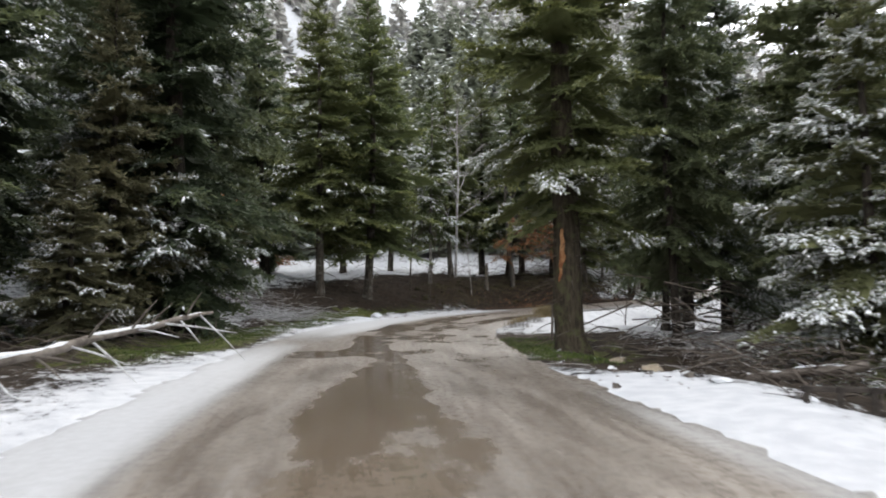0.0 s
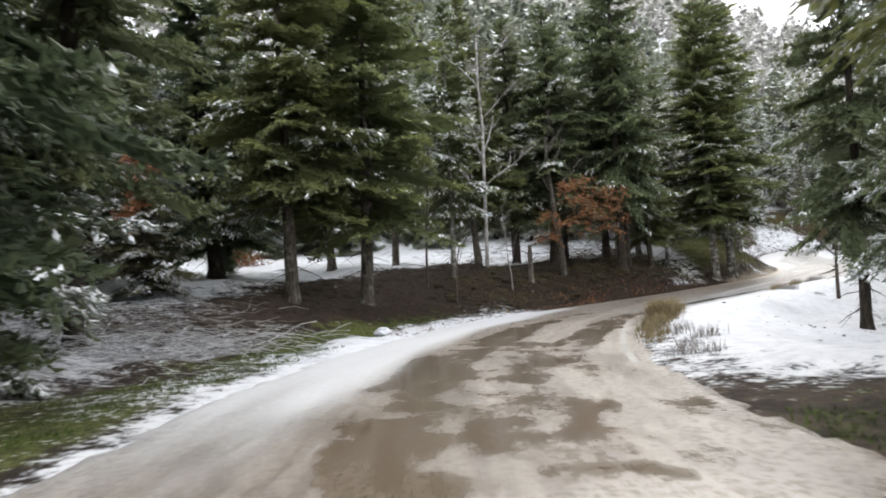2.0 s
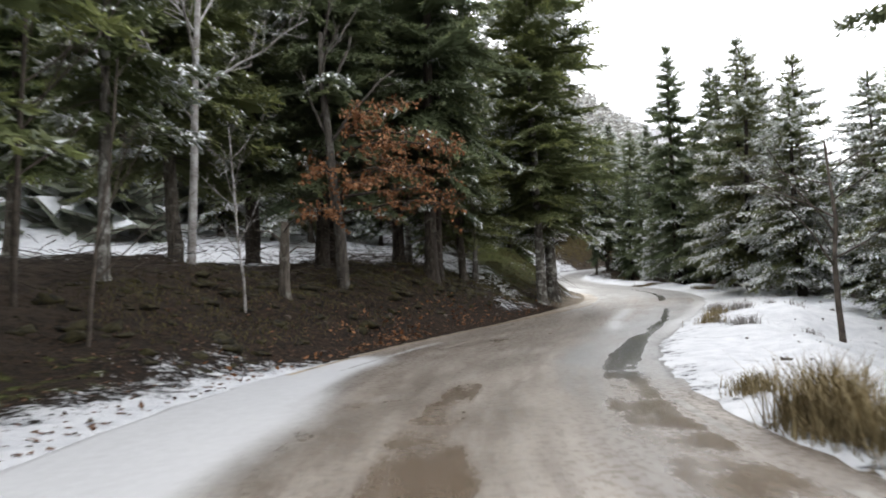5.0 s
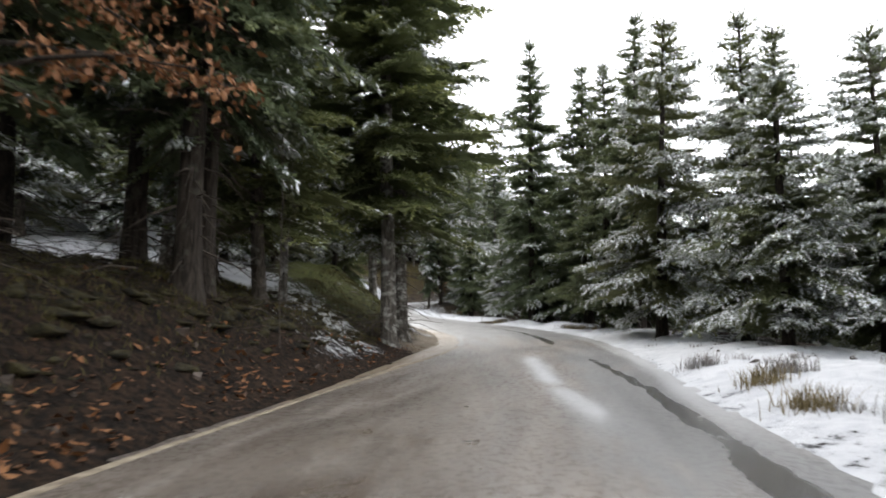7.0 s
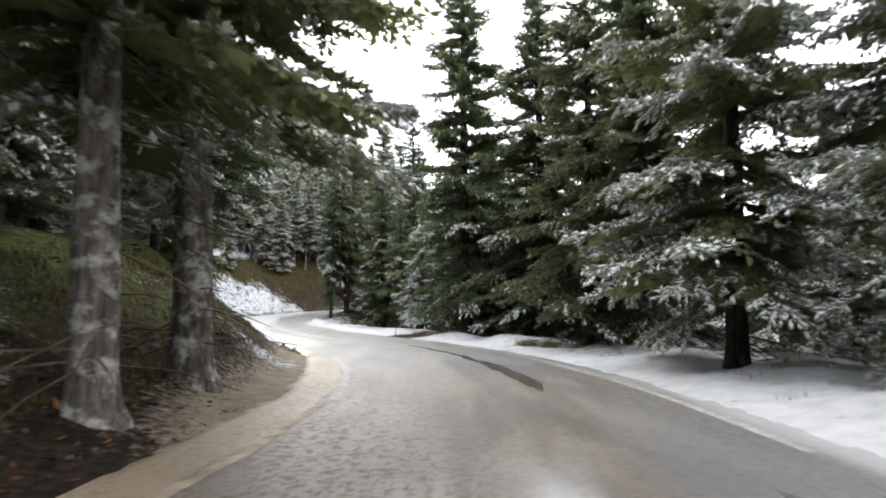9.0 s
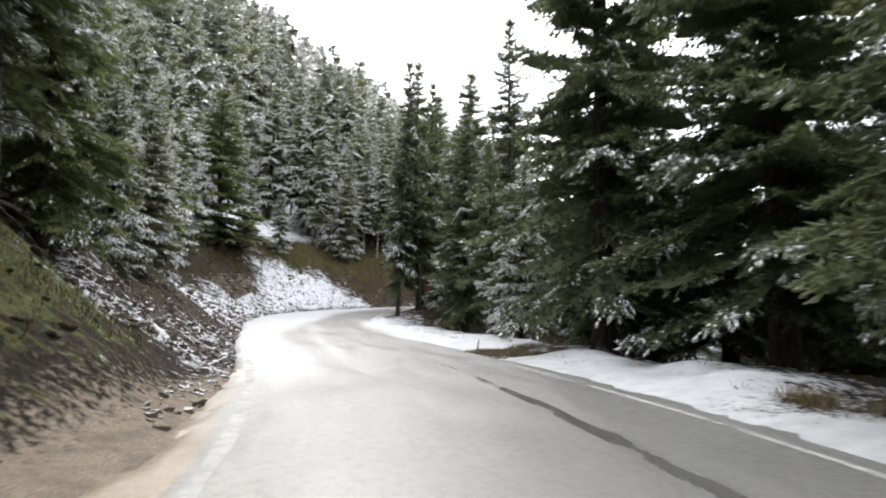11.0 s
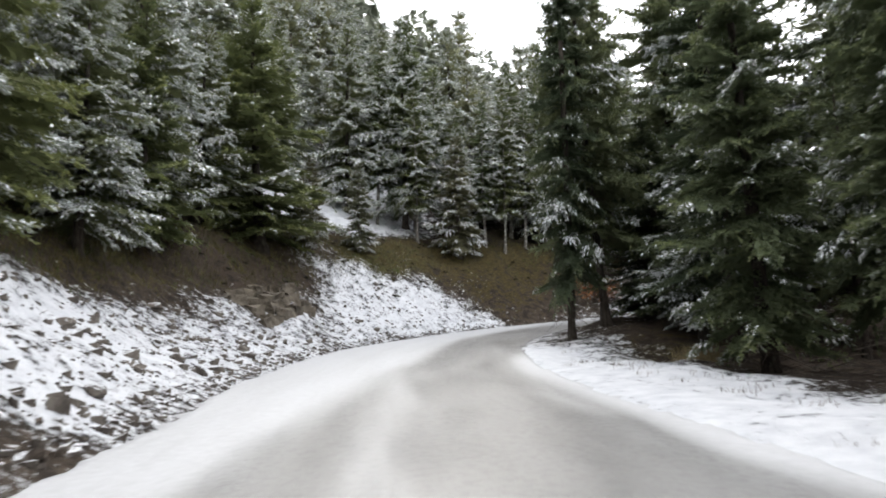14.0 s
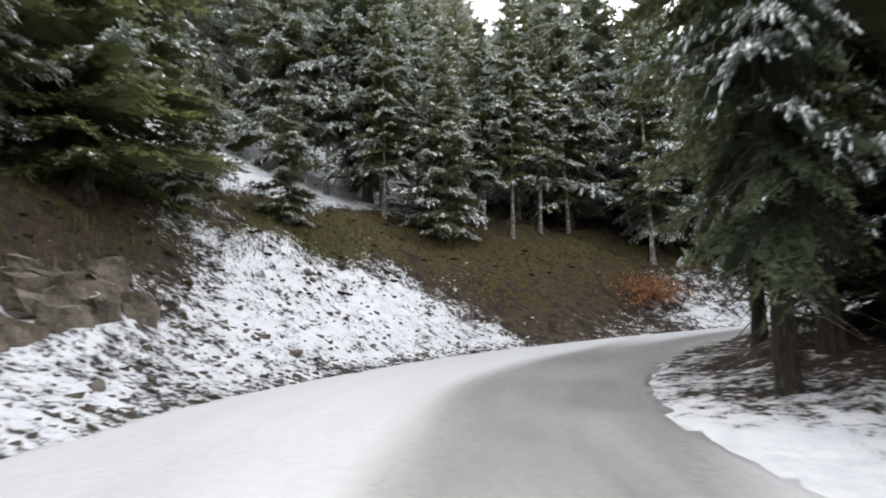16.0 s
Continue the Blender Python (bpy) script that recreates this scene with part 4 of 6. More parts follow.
us = np.concatenate([np.linspace(-HALF - 0.12, -HALF, 2), np.linspace(-HALF + 0.14, HALF - 0.14, 43), np.linspace(HALF, HALF + 0.12, 2)])
pick = np.arange(0, len(ROAD_S), 1)
cx, cy, cz = ROAD_LINE[pick].T
nx, ny = ROAD_WAY[pick, 1], -ROAD_WAY[pick, 0]
rs = ROAD_S[pick]
rag = 0.10 * lattice(rs / 1.3, rs * 0 + 1, 3) + 0.06 * lattice(rs / 0.5, rs * 0 + 2, 4)
D = np.repeat(us[None], len(pick), 0)
D = D + np.where(np.abs(D) > HALF - 0.05, rag[:, None] * np.sign(D), 0)
S = np.repeat(rs[:, None], len(us), 1)
Z = cz[:, None] + 0.03 * (1 - (D / HALF) ** 2) + 0.004 * lattice(S * 0.7, D * 0.9, 9)
Z = np.where(np.abs(D) > HALF + 0.05, Z - 0.16, Z)
verts = np.stack([cx[:, None] + nx[:, None] * D, cy[:, None] + ny[:, None] * D, Z], -1)
i = np.arange(D.size).reshape(D.shape)
quads = np.stack([i[:-1, :-1], i[:-1, 1:], i[1:, 1:], i[1:, :-1]], -1).reshape(-1, 4)
sf, df = S.ravel(), D.ravel()
road_attrs = {"snow": road_snow(sf, df), "pool": road_pool(sf, df),
              "sand": np.interp(sf, [50, 58, 88, 92], [0, 1, 1, 0]) * smooth(-0.02, -0.3, df - np.interp(sf, EDGE_S, EDGE_D) + 0.12 * lattice(sf / 1.6, sf * 0 + 5, 21)),
              "along": sf, "across": df, "mud": np.interp(sf, [-60, 30, 45, 66, 74, 82], [.85, .85, .8, .75, .5, .05]) - 0.45 * smooth(0.6, 1.8, df) * np.interp(sf, [40, 46, 66, 72], [0, 1, 1, 0]) + 0.3 * bell(df, -2.9, 0.6) * np.interp(sf, [60, 66, 88, 92], [0, 1, 1, 0])}
tagged(new("road", mesh_of("road", verts.reshape(-1, 3), quads, M_ROAD, True, road_attrs)),
       "narrow wet asphalt mountain road with mud, puddles and lying snow", "road", kind="structure")


def on_road(s, d, lift=0.0):
    k = np.clip(((np.asarray(s, float) - S_FIRST) / 0.25).round().astype(int), 0, len(ROAD_S) - 1)
    x = ROAD_LINE[k, 0] + ROAD_WAY[k, 1] * d
    y = ROAD_LINE[k, 1] - ROAD_WAY[k, 0] * d
    return np.stack([x, y, ROAD_LINE[k, 2] + 0.03 * (1 - (np.asarray(d) / HALF) ** 2) + lift], -1)


def stripe(name, s0, s1, d, width, mat, label, gaps=0.0, seed=1):
    """A painted line along the road, worn through in places."""
    at = np.arange(s0, s1, 0.25)
    d = np.interp(at, *d) if isinstance(d, tuple) else d
    half = width / 2 * (1 + 0.22 * lattice(at / 1.4, at * 0 + seed, seed + 30))
    a, b = (on_road(at, e, 0.003 + 0.004 * lattice(at * 0.7, e * 0.9, 9)) for e in (d - half, d + half))
    v = np.stack([a, b], 1).reshape(-1, 3)
    k = np.arange(len(at) - 1) * 2
    q = np.stack([k, k + 1, k + 3, k + 2], 1)
    q = q[lattice(at[:-1] / 2.1, at[:-1] * 0 + seed, seed) > gaps * 2 - 1]
    tagged(new(name, mesh_of(name, v, q, mat)), label, "road marking", kind="structure")


stripe("road_marking_left", 70, 91, (EDGE_S, EDGE_D), 0.15, M_LINE, "worn white edge line along the wet asphalt", 0.22, 3)
stripe("road_marking_right", 66, 94, 2.72, 0.13, M_LINE, "worn white edge line along the wet asphalt", 0.08, 4)
stripe("road_marking_bend", 23, 44, 2.85, 0.12, M_WORN, "faded white edge line on the bend", 0.4, 5)
stripe("road_marking_edge", 44, 70, (EDGE_S, [v - 0.06 for v in EDGE_D]), 0.14, M_CREAM, "mud-stained cream edge line below the bank", 0.0, 6)
stripe("road_marking_dashes", 44.5, 50.5, -2.3, 0.085, M_LINE, "broken remains of white road paint", 0.42, 8)


# ---- firs with a place of their own ----
OWN = [
    # beside the first straight
    ("olive", -9.3, 19.5, 10.5, 0.9), ("deep", -8.4, 22.6, 21, 0.92), ("shade", -11.6, 13.4, 17, 0.9), ("dark", -16.5, 21.5, 20, 1.0), ("dark", -13.8, 29.0, 20, 0.9), ("deep", -11.8, 25.8, 21, 0.95), ("shade", -10.2, 30.5, 20, 0.8), ("olive", -8.8, 16.2, 4.6, 1.2),
    ("rime", -17, 33, 18, 1.0), ("deep", -12.8, 17.0, 17, 0.9), ("deep", -14, 15, 17, 1.0), 
    ("shade", 6.6, 19.7, 14, 0.7), ("snowy", 8.3, 13.5, 8.5, 1.1), ("shade", 7.2, 22.6, 13, 0.7), ("shade", 8.5, 24.2, 15, 0.8),
    ("shade", 10.5, 19, 17, 0.9), ("shade", 13.6, 24.5, 19, 0.9), ("snowy", 12, 15, 12, 1.0), ("rime", 12.0, 29.5, 18, 0.9), ("shade", 13.2, 38.4, 19, 0.7), ("shade", 9.5, 27.1, 17, 0.8),
    # on the terrace inside the bend
    ("green", -7.0, 39.7, 18, 1.0), ("green", -4.6, 42.4, 19, 1.1), ("green", -7.3, 50.9, 18, 1.0), ("green", -4.5, 59.4, 18, 1.0),
    ("pole", -0.9, 48.2, 14, 1.0), ("pole", 11.0, 63.3, 15, 1.2), ("green", 13.6, 67.4, 17, 1.0),
    ("shade", 9.5, 56.5, 20.5, 0.85), ("shade", 10.0, 57.1, 16, 0.7), ("green", 12.3, 59.9, 11, 1.3), ("shade", 3.2, 57.5, 16, 1.1), ("shade", 7.0, 62.0, 16.5, 1.1), ("verge", 17.3, 61.9, 20, 1.2), ("verge", 19.6, 64.8, 22, 1.35), ("pole", 14.5, 63.5, 14, 1.1), ("shade", 5.2, 55.5, 16, 1.0), ("green", 0.6, 53.5, 16, 1.0), ("shade", 9.4, 60.0, 18, 1.0), ("dark", -11.5, 45.0, 18, 1.0), ("rime", -15, 41, 17, 1.0),
    # across the road
    ("snowy", 24.2, 53.1, 8.8, 1.1), ("snowy", 29.2, 60.6, 13, 1.0), ("shade", 33.0, 64.4, 15.5, 0.85), ("dark", 34.0, 67.4, 14.3, 0.9), ("snowy", 28.0, 56.4, 11.6, 1.0),
    ("snowy", 21.8, 47.3, 8, 1.0), ("snowy", 26.8, 51.7, 9.5, 1.1), ("dark", 40.1, 78.9, 20.5, 0.78), ("dark", 42.3, 78.6, 7.5, 1.2), ("rime", 37.4, 67.4, 14, 0.9), ("dark", 39.6, 73.4, 17, 0.95), ("dark", 42.0, 76.2, 11, 1.0), ("dark", 43.2, 72.4, 11, 1.1), ("dark", 42.6, 81.0, 9, 1.0),
    ("dark", 38.6, 68.6, 15, 0.85), ("snowy", 42.2, 84.6, 7, 0.9), ("rime", 44.2, 86.8, 7.6, 1.0), ("shade", 45.6, 90.2, 9, 0.8), ("frosted", 48.1, 91.7, 17, 0.65), ("rime", 44.3, 82.5, 9, 1.1),
    ("dark", 47.6, 94.8, 12, 0.8), ("frosted", 48.4, 102.75, 17, 0.55), ("shade", 50.4, 103.4, 17, 0.65), ("frosted", 49.6, 97.3, 13, 0.95), ("shade", 52.6, 106.2, 17, 0.55),
    ("rime", 50.9, 99.7, 7, 1.1), ("dark", 55, 104, 17, 0.9), ("deep", 52.2, 100.4, 9.5, 1.2), ("deep", 52.6, 103.6, 7.5, 1.5),
    # up the cut slope
    ("mottled", 24.1, 74.0, 14, 0.85), ("pole", 25.1, 75.9, 11, 1.0), ("shade", 24.2, 78.4, 14, 0.8), ("low", 26.2, 80.8, 8, 0.8), ("snowy", 28.4, 86.2, 5.4, 1.0), ("white", 30.1, 89.4, 4.8, 1.1), ("snowy", 30.4, 91.5, 6.4, 1.0),
    ("snowy", 31.2, 102.3, 9, 1.0), ("snowy", 33.8, 106.8, 10.5, 0.9), ("low", 41.2, 115.6, 12, 1.2), ("snowy", 36.0, 110.6, 12, 0.9),
    ("white", 47.4, 119.5, 4.9, 0.9), ("white", 44.6, 119.1, 4.3, 1.0), ("snowy", 49.5, 127.5, 13, 0.9), ("pole", 53.5, 125.5, 15, 1.0), ("pole", 52.4, 122.9, 10, 1.0), ("pole", 55.0, 122.6, 9.5, 1.0),
    ("pole", 57.2, 122.8, 10, 1.0), ("white", 54.6, 121.6, 7.6, 0.9), ("pole", 58.4, 122.4, 12, 0.9), ("pole", 62.6, 123.6, 13, 1.0), ("pole", 60.2, 124.4, 13, 1.0), ("snowy", 53.0, 126.0, 15, 0.85), ("snowy", 63.5, 124.5, 15, 0.9), ("pole", 64.8, 120.4, 13, 1.0), ("snowy", 67.5, 121.8, 15, 0.9), ("thin", 70, 118.5, 15, 0.9), ("thin", 73.5, 116.5, 16, 0.9), ("thin", 72, 122, 17, 1.0), ("thin", 68, 126, 17, 1.0), ("pole", 60.4, 123.0, 11, 1.0), ("pole", 56.0, 126.5, 12, 1.0), ("pole", 51.2, 126.5, 12, 1.0), ("pole", 42.8, 119.5, 11, 1.0),
]
for kind, x, y, h, wide in OWN:
    plant(kind, x, y, h, wide)
# low boughs along the top of the cut slope
for kind, s, d, h, wide in [("snowy", 92, -7.6, 5, 0.9), ("snowy", 100, -8.0, 7, 1.0), ("snowy", 102.5, -10.0, 9, 1.0), ("snowy", 105.5, -8.2, 9, 1.0), ("low", 109.5, -8.4, 10, 0.95),
                            ("snowy", 112.0, -10.4, 10, 0.9), ("low", 118.0, -9.0, 9, 0.9), ("snowy", 114.0, -8.6, 8, 1.0), ("white", 125.0, -9.0, 3.6, 1.0), ("snowy", 121.5, -10.6, 9, 0.9)]:
    x, y, _ = on_road(s, d)
    plant(kind, float(x), float(y), h, wide)


# ---- the forest behind ----
GLADES = [(47.5, 123.5, 4.5), (51.0, 131.0, 3.5)]


def scatter(count, s_range, d_range, gap, kinds, h_range, seed):
    g = np.random.default_rng(seed)
    made = tries = 0
    while made < count and tries < count * 40:
        tries += 1
        s, d = g.uniform(*s_range), g.uniform(*d_range)
        x, y, _ = on_road(s, d)
        _, d2, far, _ = road_frame([x], [y])
        if far[0] < abs(d) - 1.5 or far[0] < 7:
            continue
        if any((x - a) ** 2 + (y - b) ** 2 < gap * gap for a, b, _ in planted) or any(math.hypot(x - a, y - b) < r for a, b, r in GLADES):
            continue
        plant(kinds[int(g.integers(len(kinds)))], float(x), float(y), float(g.uniform(*h_range)), float(g.uniform(0.85, 1.15)))
        made += 1


scatter(4, (18, 40), (-26, -14), 5.0, ["thinpole"], (14, 17), 1)
scatter(10, (28, 46), (-40, -32), 3.0, ["thinpole"], (11, 14), 11)
scatter(18, (44, 76), (-40, -30), 2.8, ["thinpole"], (12, 16), 12)
scatter(14, (-12, 20), (-26, -11), 4.0, ["thin", "thinpole"], (13, 18), 2)
scatter(42, (70, 112), (-27, -9.5), 3.3, ["frosty", "frosty", "snowy"], (8, 14), 3)
scatter(48, (108, 150), (-32, -12.5), 3.3, ["frosty"], (10, 17), 4)
scatter(10, (-12, 34), (11, 24), 4.2, ["thin"], (13, 18), 5)
scatter(8, (50, 96), (10.5, 15), 3.0, ["rime", "dark"], (8, 12), 6)
scatter(20, (44, 96), (17, 26), 3.0, ["thin", "frosty"], (9, 14), 36)
scatter(6, (98, 118), (11, 17), 3.4, ["shade"], (7, 10), 16)
scatter(6, (96, 120), (20, 28), 3.4, ["thin"], (8, 11), 17)
scatter(6, (118, 134), (8, 22), 3.2, ["shade"], (12, 17), 7)
scatter(8, (134, 156), (8, 22), 3.2, ["thin"], (12, 17), 27)


def forest(name, count, seed, k, reach, inner, outer_d, needle, label):
    """Firs further off than one can tell apart, as one mesh. inner: clearance left and right of the road."""
    g = np.random.default_rng(seed)
    z = 1 - g.uniform(0, 1, k) ** 0.62
    az = g.uniform(0, 6.28, k)
    rr = (1 - z) * 0.2 + 0.012
    one = np.stack([np.cos(az) * rr * 0.3, np.sin(az) * rr * 0.3, 0.05 + 0.93 * z], 1)
    way = unit(np.stack([np.cos(az), np.sin(az), g.normal(-0.25, 0.2, k)], 1))
    up = unit(np.array([0, 0, 1.0]) + g.normal(0, 0.3, (k, 3)))
    v1, f1 = tongues(one, way, up, rr * 1.0 + 0.03, rr * reach + 0.025)
    half = int(k * 0.68)
    sv, sf = tongues((one + way * (rr * 0.4)[:, None] + np.array([0, 0, 0.006]))[:half], way[:half], up[:half], (rr * 0.62 + 0.015)[:half], (rr * reach * 0.5 + 0.012)[:half])
    v = np.concatenate([v1, sv])
    f = np.concatenate([f1, sf + len(v1)])
    slot = np.concatenate([np.zeros(len(f1)), np.ones(len(sf))])
    xs, ys, cells = [], [], set()
    while len(xs) < count:
        x, y = g.uniform(*outer_d[0]), g.uniform(*outer_d[1])
        cell = (int(x // 2.6), int(y // 2.6))
        if cell in cells:
            continue
        _, d, far, _ = road_frame([x], [y])
        if inner[0 if d[0] < 0 else 1] < far[0] < inner[2]:
            cells.add(cell)
            xs.append(x)
            ys.append(y)
    zs = land(xs, ys, False)
    out, size = [], g.uniform(10, 17, count)
    for x, y, zz, h, a in zip(xs, ys, zs, size, g.uniform(0, 6.28, count)):
        c, s = math.cos(a), math.sin(a)
        p = v * h
        out.append(np.stack([x + c * p[:, 0] - s * p[:, 1], y + s * p[:, 0] + c * p[:, 1], zz - 0.3 + p[:, 2]], 1))
    faces = (f[None] + (np.arange(count) * len(v))[:, None, None]).reshape(-1, 3)
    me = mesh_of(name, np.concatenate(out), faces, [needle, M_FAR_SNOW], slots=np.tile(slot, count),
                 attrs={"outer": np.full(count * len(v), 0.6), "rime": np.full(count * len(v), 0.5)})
    tagged(new(name, me), label, "forest", kind="stuff")


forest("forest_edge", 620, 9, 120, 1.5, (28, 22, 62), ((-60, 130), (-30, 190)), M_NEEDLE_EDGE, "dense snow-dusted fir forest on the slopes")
forest("far_forest", 1500, 10, 56, 1.6, (60, 58, 300), ((-190, 210), (-60, 300)), M_NEEDLE_FAR, "distant snow-dusted fir forest on the hillsides, needles paled for haze")


# ---- old scarred fir by the verge ----
scarred = plant("scarred", 3.25, 17.75, 19, 1.0, turn=20, which=0, label="old mossy fir with a long orange scar on its trunk")
n = 22
zz = np.linspace(1.72, 3.05, n)
ww = 0.075 * np.sin(np.linspace(0.12, 3.02, n)) ** 0.5 * (1 + 0.4 * lattice(zz * 6.0, zz * 0, 3))
mid_a = radians(222)
rows = []
for z, w in zip(zz, ww):
    r0 = 0.42 * (1 - z / 19) ** 0.85 + 0.035
    for q in (-1, -0.5, 0.5, 1):
        a = mid_a + q * w / r0 + 0.10 * math.sin(z * 3) + 0.05 * math.sin(z * 17)
        rows.append((3.25 + r0 * math.cos(a) * (1.0 if abs(q) < 1 else 0.93), 17.75 + r0 * math.sin(a) * (1.0 if abs(q) < 1 else 0.93), z - 0.2))
i = np.arange(n * 4).reshape(n, 4)
wound = part("scar", mesh_of("scar", rows, np.stack([i[:-1, :-1], i[:-1, 1:], i[1:, 1:], i[1:, :-1]], -1).reshape(-1, 4), M_WOUND, True), scarred, "torn orange bare wood")
bpy.context.view_layer.update()
wound.matrix_parent_inverse = scarred.matrix_world.inverted()


# ---- young fir with a dead top ----
young = plant("white", -11.8, 38.6, 5.4, 1.15, turn=0, which=0, label="young snow-dusted fir with a rust-brown dead top")
g = np.random.default_rng(77)
u = np.linspace(0, 1, 7)
rust_paths = np.array([np.stack([-0.55 * (1 - u) ** 1.3 + 0.03 * g.normal(0, 1, 7), -0.25 * (1 - u), 2.6 + 3.3 * u], 1)])
for k in range(16):
    a, z0, ln = g.uniform(0, 6.28), g.uniform(0.05, 0.95), g.uniform(0.25, 0.6)
    p = np.array([np.interp(z0, u, rust_paths[0, :, j]) for j in range(3)])
    rust_paths = np.concatenate([rust_paths, (p + np.outer(u * ln, [math.cos(a), math.sin(a), 0.25]) + np.outer(u * u, [0, 0, -0.2 * ln]))[None]])
rad = np.concatenate([np.linspace(0.035, 0.012, 7)[None], np.linspace(0.012, 0.004, 7)[None] * np.ones((16, 1))])
tv, tq = tubes(rust_paths, rad, 4)
dead_top = part("dead_top", mesh_of("dead_top", tv, tq, M_TWIG, True), young, "rust-brown dead leading shoot")
at = np.repeat(rust_paths.reshape(-1, 3), 34, axis=0)
at = at + g.normal(0, 0.11, at.shape)
lv, lf = tongues(at, unit(g.normal(0, 1, at.shape) + np.array([0, 0, 0.3])), unit(g.normal(0, 1, at.shape)), g.uniform(0.1, 0.22, len(at)), g.uniform(0.05, 0.09, len(at)))
tagged(part("foliage", mesh_of("dead_needles", lv, lf, M_RUST), dead_top, "dead rust-brown needles"), kind="stuff")

# ---- rusty bracken ----
def bracken(x, y, size, count, seed, label):
    g = np.random.default_rng(seed)
    z = float(land([x], [y])[0])
    at = np.array([x, y, z]) + g.normal(0, 1, (count, 3)) * np.array([size, size * 0.7, size * 0.4]) + np.array([0, 0, size * 0.45])
    at[:, 2] = np.maximum(at[:, 2], land(at[:, 0], at[:, 1]))
    v, f = tongues(at, unit(g.normal(0, 1, at.shape) + np.array([0, 0, 0.4])), unit(g.normal(0, 1, at.shape)), g.uniform(0.12, 0.3, count), g.uniform(0.05, 0.10, count))
    tagged(new("bracken_bush", mesh_of("bracken_bush", v, f, M_OAK_LEAF)), label, "bush")


bracken(-13.7, 56.7, 0.75, 900, 78, "low rust-brown bracken bush on the snowy terrace")
bracken(62.6, 118.6, 0.85, 900, 79, "low rust-brown bush on the snowy slope beside the bend")


# ---- leafless trees and saplings ----
def branching(seed, h, r0, levels, spread, first=0.3, kids=5, droop=0.0, shrink=0.55):
    """Branch paths of a leafless tree: lists of (points, radii) by level."""
    g = np.random.default_rng(seed)
    out = []

    def grow(p, way, ln, rad, lev):
        k = 6
        pts, d = [np.array(p, float)], np.array(way, float)
        for _ in range(k - 1):
            d = d + g.normal(0, 0.10 if lev else 0.05, 3) + np.array([0, 0, (0.06 - droop) if lev else 0.02])
            d /= np.linalg.norm(d)
            pts.append(pts[-1] + d * ln / (k - 1))
        out.append((lev, np.array(pts), np.linspace(rad, rad * (0.35 if lev < levels else 0.2), k)))
        if lev == levels:
            return
        for j in range(kids + (2 if lev == 0 else 0)):
            u = first + (0.97 - first) * (j + g.uniform(0.1, 0.9)) / (kids + (2 if lev == 0 else 0)) if lev == 0 else g.uniform(0.25, 0.95)
            q = pts[0] + 0
            f = u * (k - 1)
            a = int(min(f, k - 2))
            q = pts[a] + (pts[a + 1] - pts[a]) * (f - a)
            side = unit(np.cross(d, g.normal(0, 1, 3)))
            w = unit(d * math.cos(spread) + side * math.sin(spread))
            grow(q, w, ln * shrink * g.uniform(0.7, 1.2) * (1.1 - 0.5 * u), rad * 0.42 * (1.15 - 0.6 * u), lev + 1)
    grow((0, 0, -0.1), (0, 0, 1), h, r0, 0)
    return out


def bare_tree(name, x, y, seed, h, r0, levels=3, spread=0.75, first=0.3, kids=5, mat=None, label="", category="", lean=(0, 0), droop=0.0, shrink=0.55):
    paths = branching(seed, h, r0, levels, spread, first, kids, droop, shrink)
    root = new(name)
    z = float(land([x], [y])[0])
    root.matrix_world = pose(x, y, z, lean[0], lean[1], seed * 37)
    tagged(root, label, category)
    tv, tq = tubes(np.array([p for l, p, r in paths if l == 0]), np.array([r for l, p, r in paths if l == 0]), 8)
    part("trunk", mesh_of(name + "_trunk", tv, tq, mat, True), root)
    big = [(p, r) for l, p, r in paths if l == 1]
    for p, r in big:
        v, q = tubes(p[None], r[None], 5)
        part("branch", mesh_of(name + "_branch", v, q, mat, True), root)
    rest = [(p, r) for l, p, r in paths if l > 1]
    v, q = tubes(np.array([p for p, r in rest]), np.maximum(np.array([r for p, r in rest]), 0.003), 3)
    tagged(part("twig_work", mesh_of(name + "_twigs", v, q, mat), root), kind="stuff")
    return root, paths


bare_tree("sapling", 15.9, 44.8, 3, 5.4, 0.085, 3, 1.05, 0.3, 6, M_TWIG, "leafless dark sapling standing in the snow beside the road", "sapling", shrink=0.62)
bare_tree("bare_tree", 0.9, 50.6, 5, 12.5, 0.11, 3, 0.8, 0.25, 10, M_BARE, "tall leafless tree with frosted twigs among the firs", "tree", shrink=0.35)
bare_tree("bare_tree", -2.2, 46.6, 6, 7.5, 0.06, 2, 0.8, 0.3, 7, M_TWIG, "thin leafless tree among the firs", "tree", shrink=0.35)
bare_tree("bare_bush", 34.3, 108.1, 8, 3.6, 0.07, 3, 0.9, 0.4, 6, M_BARE, "small leafless tree on the cut slope", "tree", lean=(0, 18), shrink=0.6)
bare_tree("bare_bush", 11.2, 56.2, 9, 4.6, 0.013, 2, 0.7, 0.3, 5, M_TWIG, "thin leafless sapling on the earth bank", "sapling", shrink=0.4)
bare_tree("bare_bush", 2.0, 48.8, 12, 4.4, 0.035, 2, 0.8, 0.3, 7, M_BARE, "thin leafless sapling on the earth bank", "sapling", shrink=0.4)
bare_tree("bare_bush", 6.4, 24.5, 14, 2.4, 0.025, 2, 0.7, 0.3, 4, M_TWIG, "thin leafless sapling in the snow", "sapling", shrink=0.4)
bare_tree("bare_bush", -0.9, 45.2, 15, 5.0, 0.04, 2, 0.7, 0.2, 5, M_TWIG, "thin leafless sapling on the earth bank", "sapling", shrink=0.4)

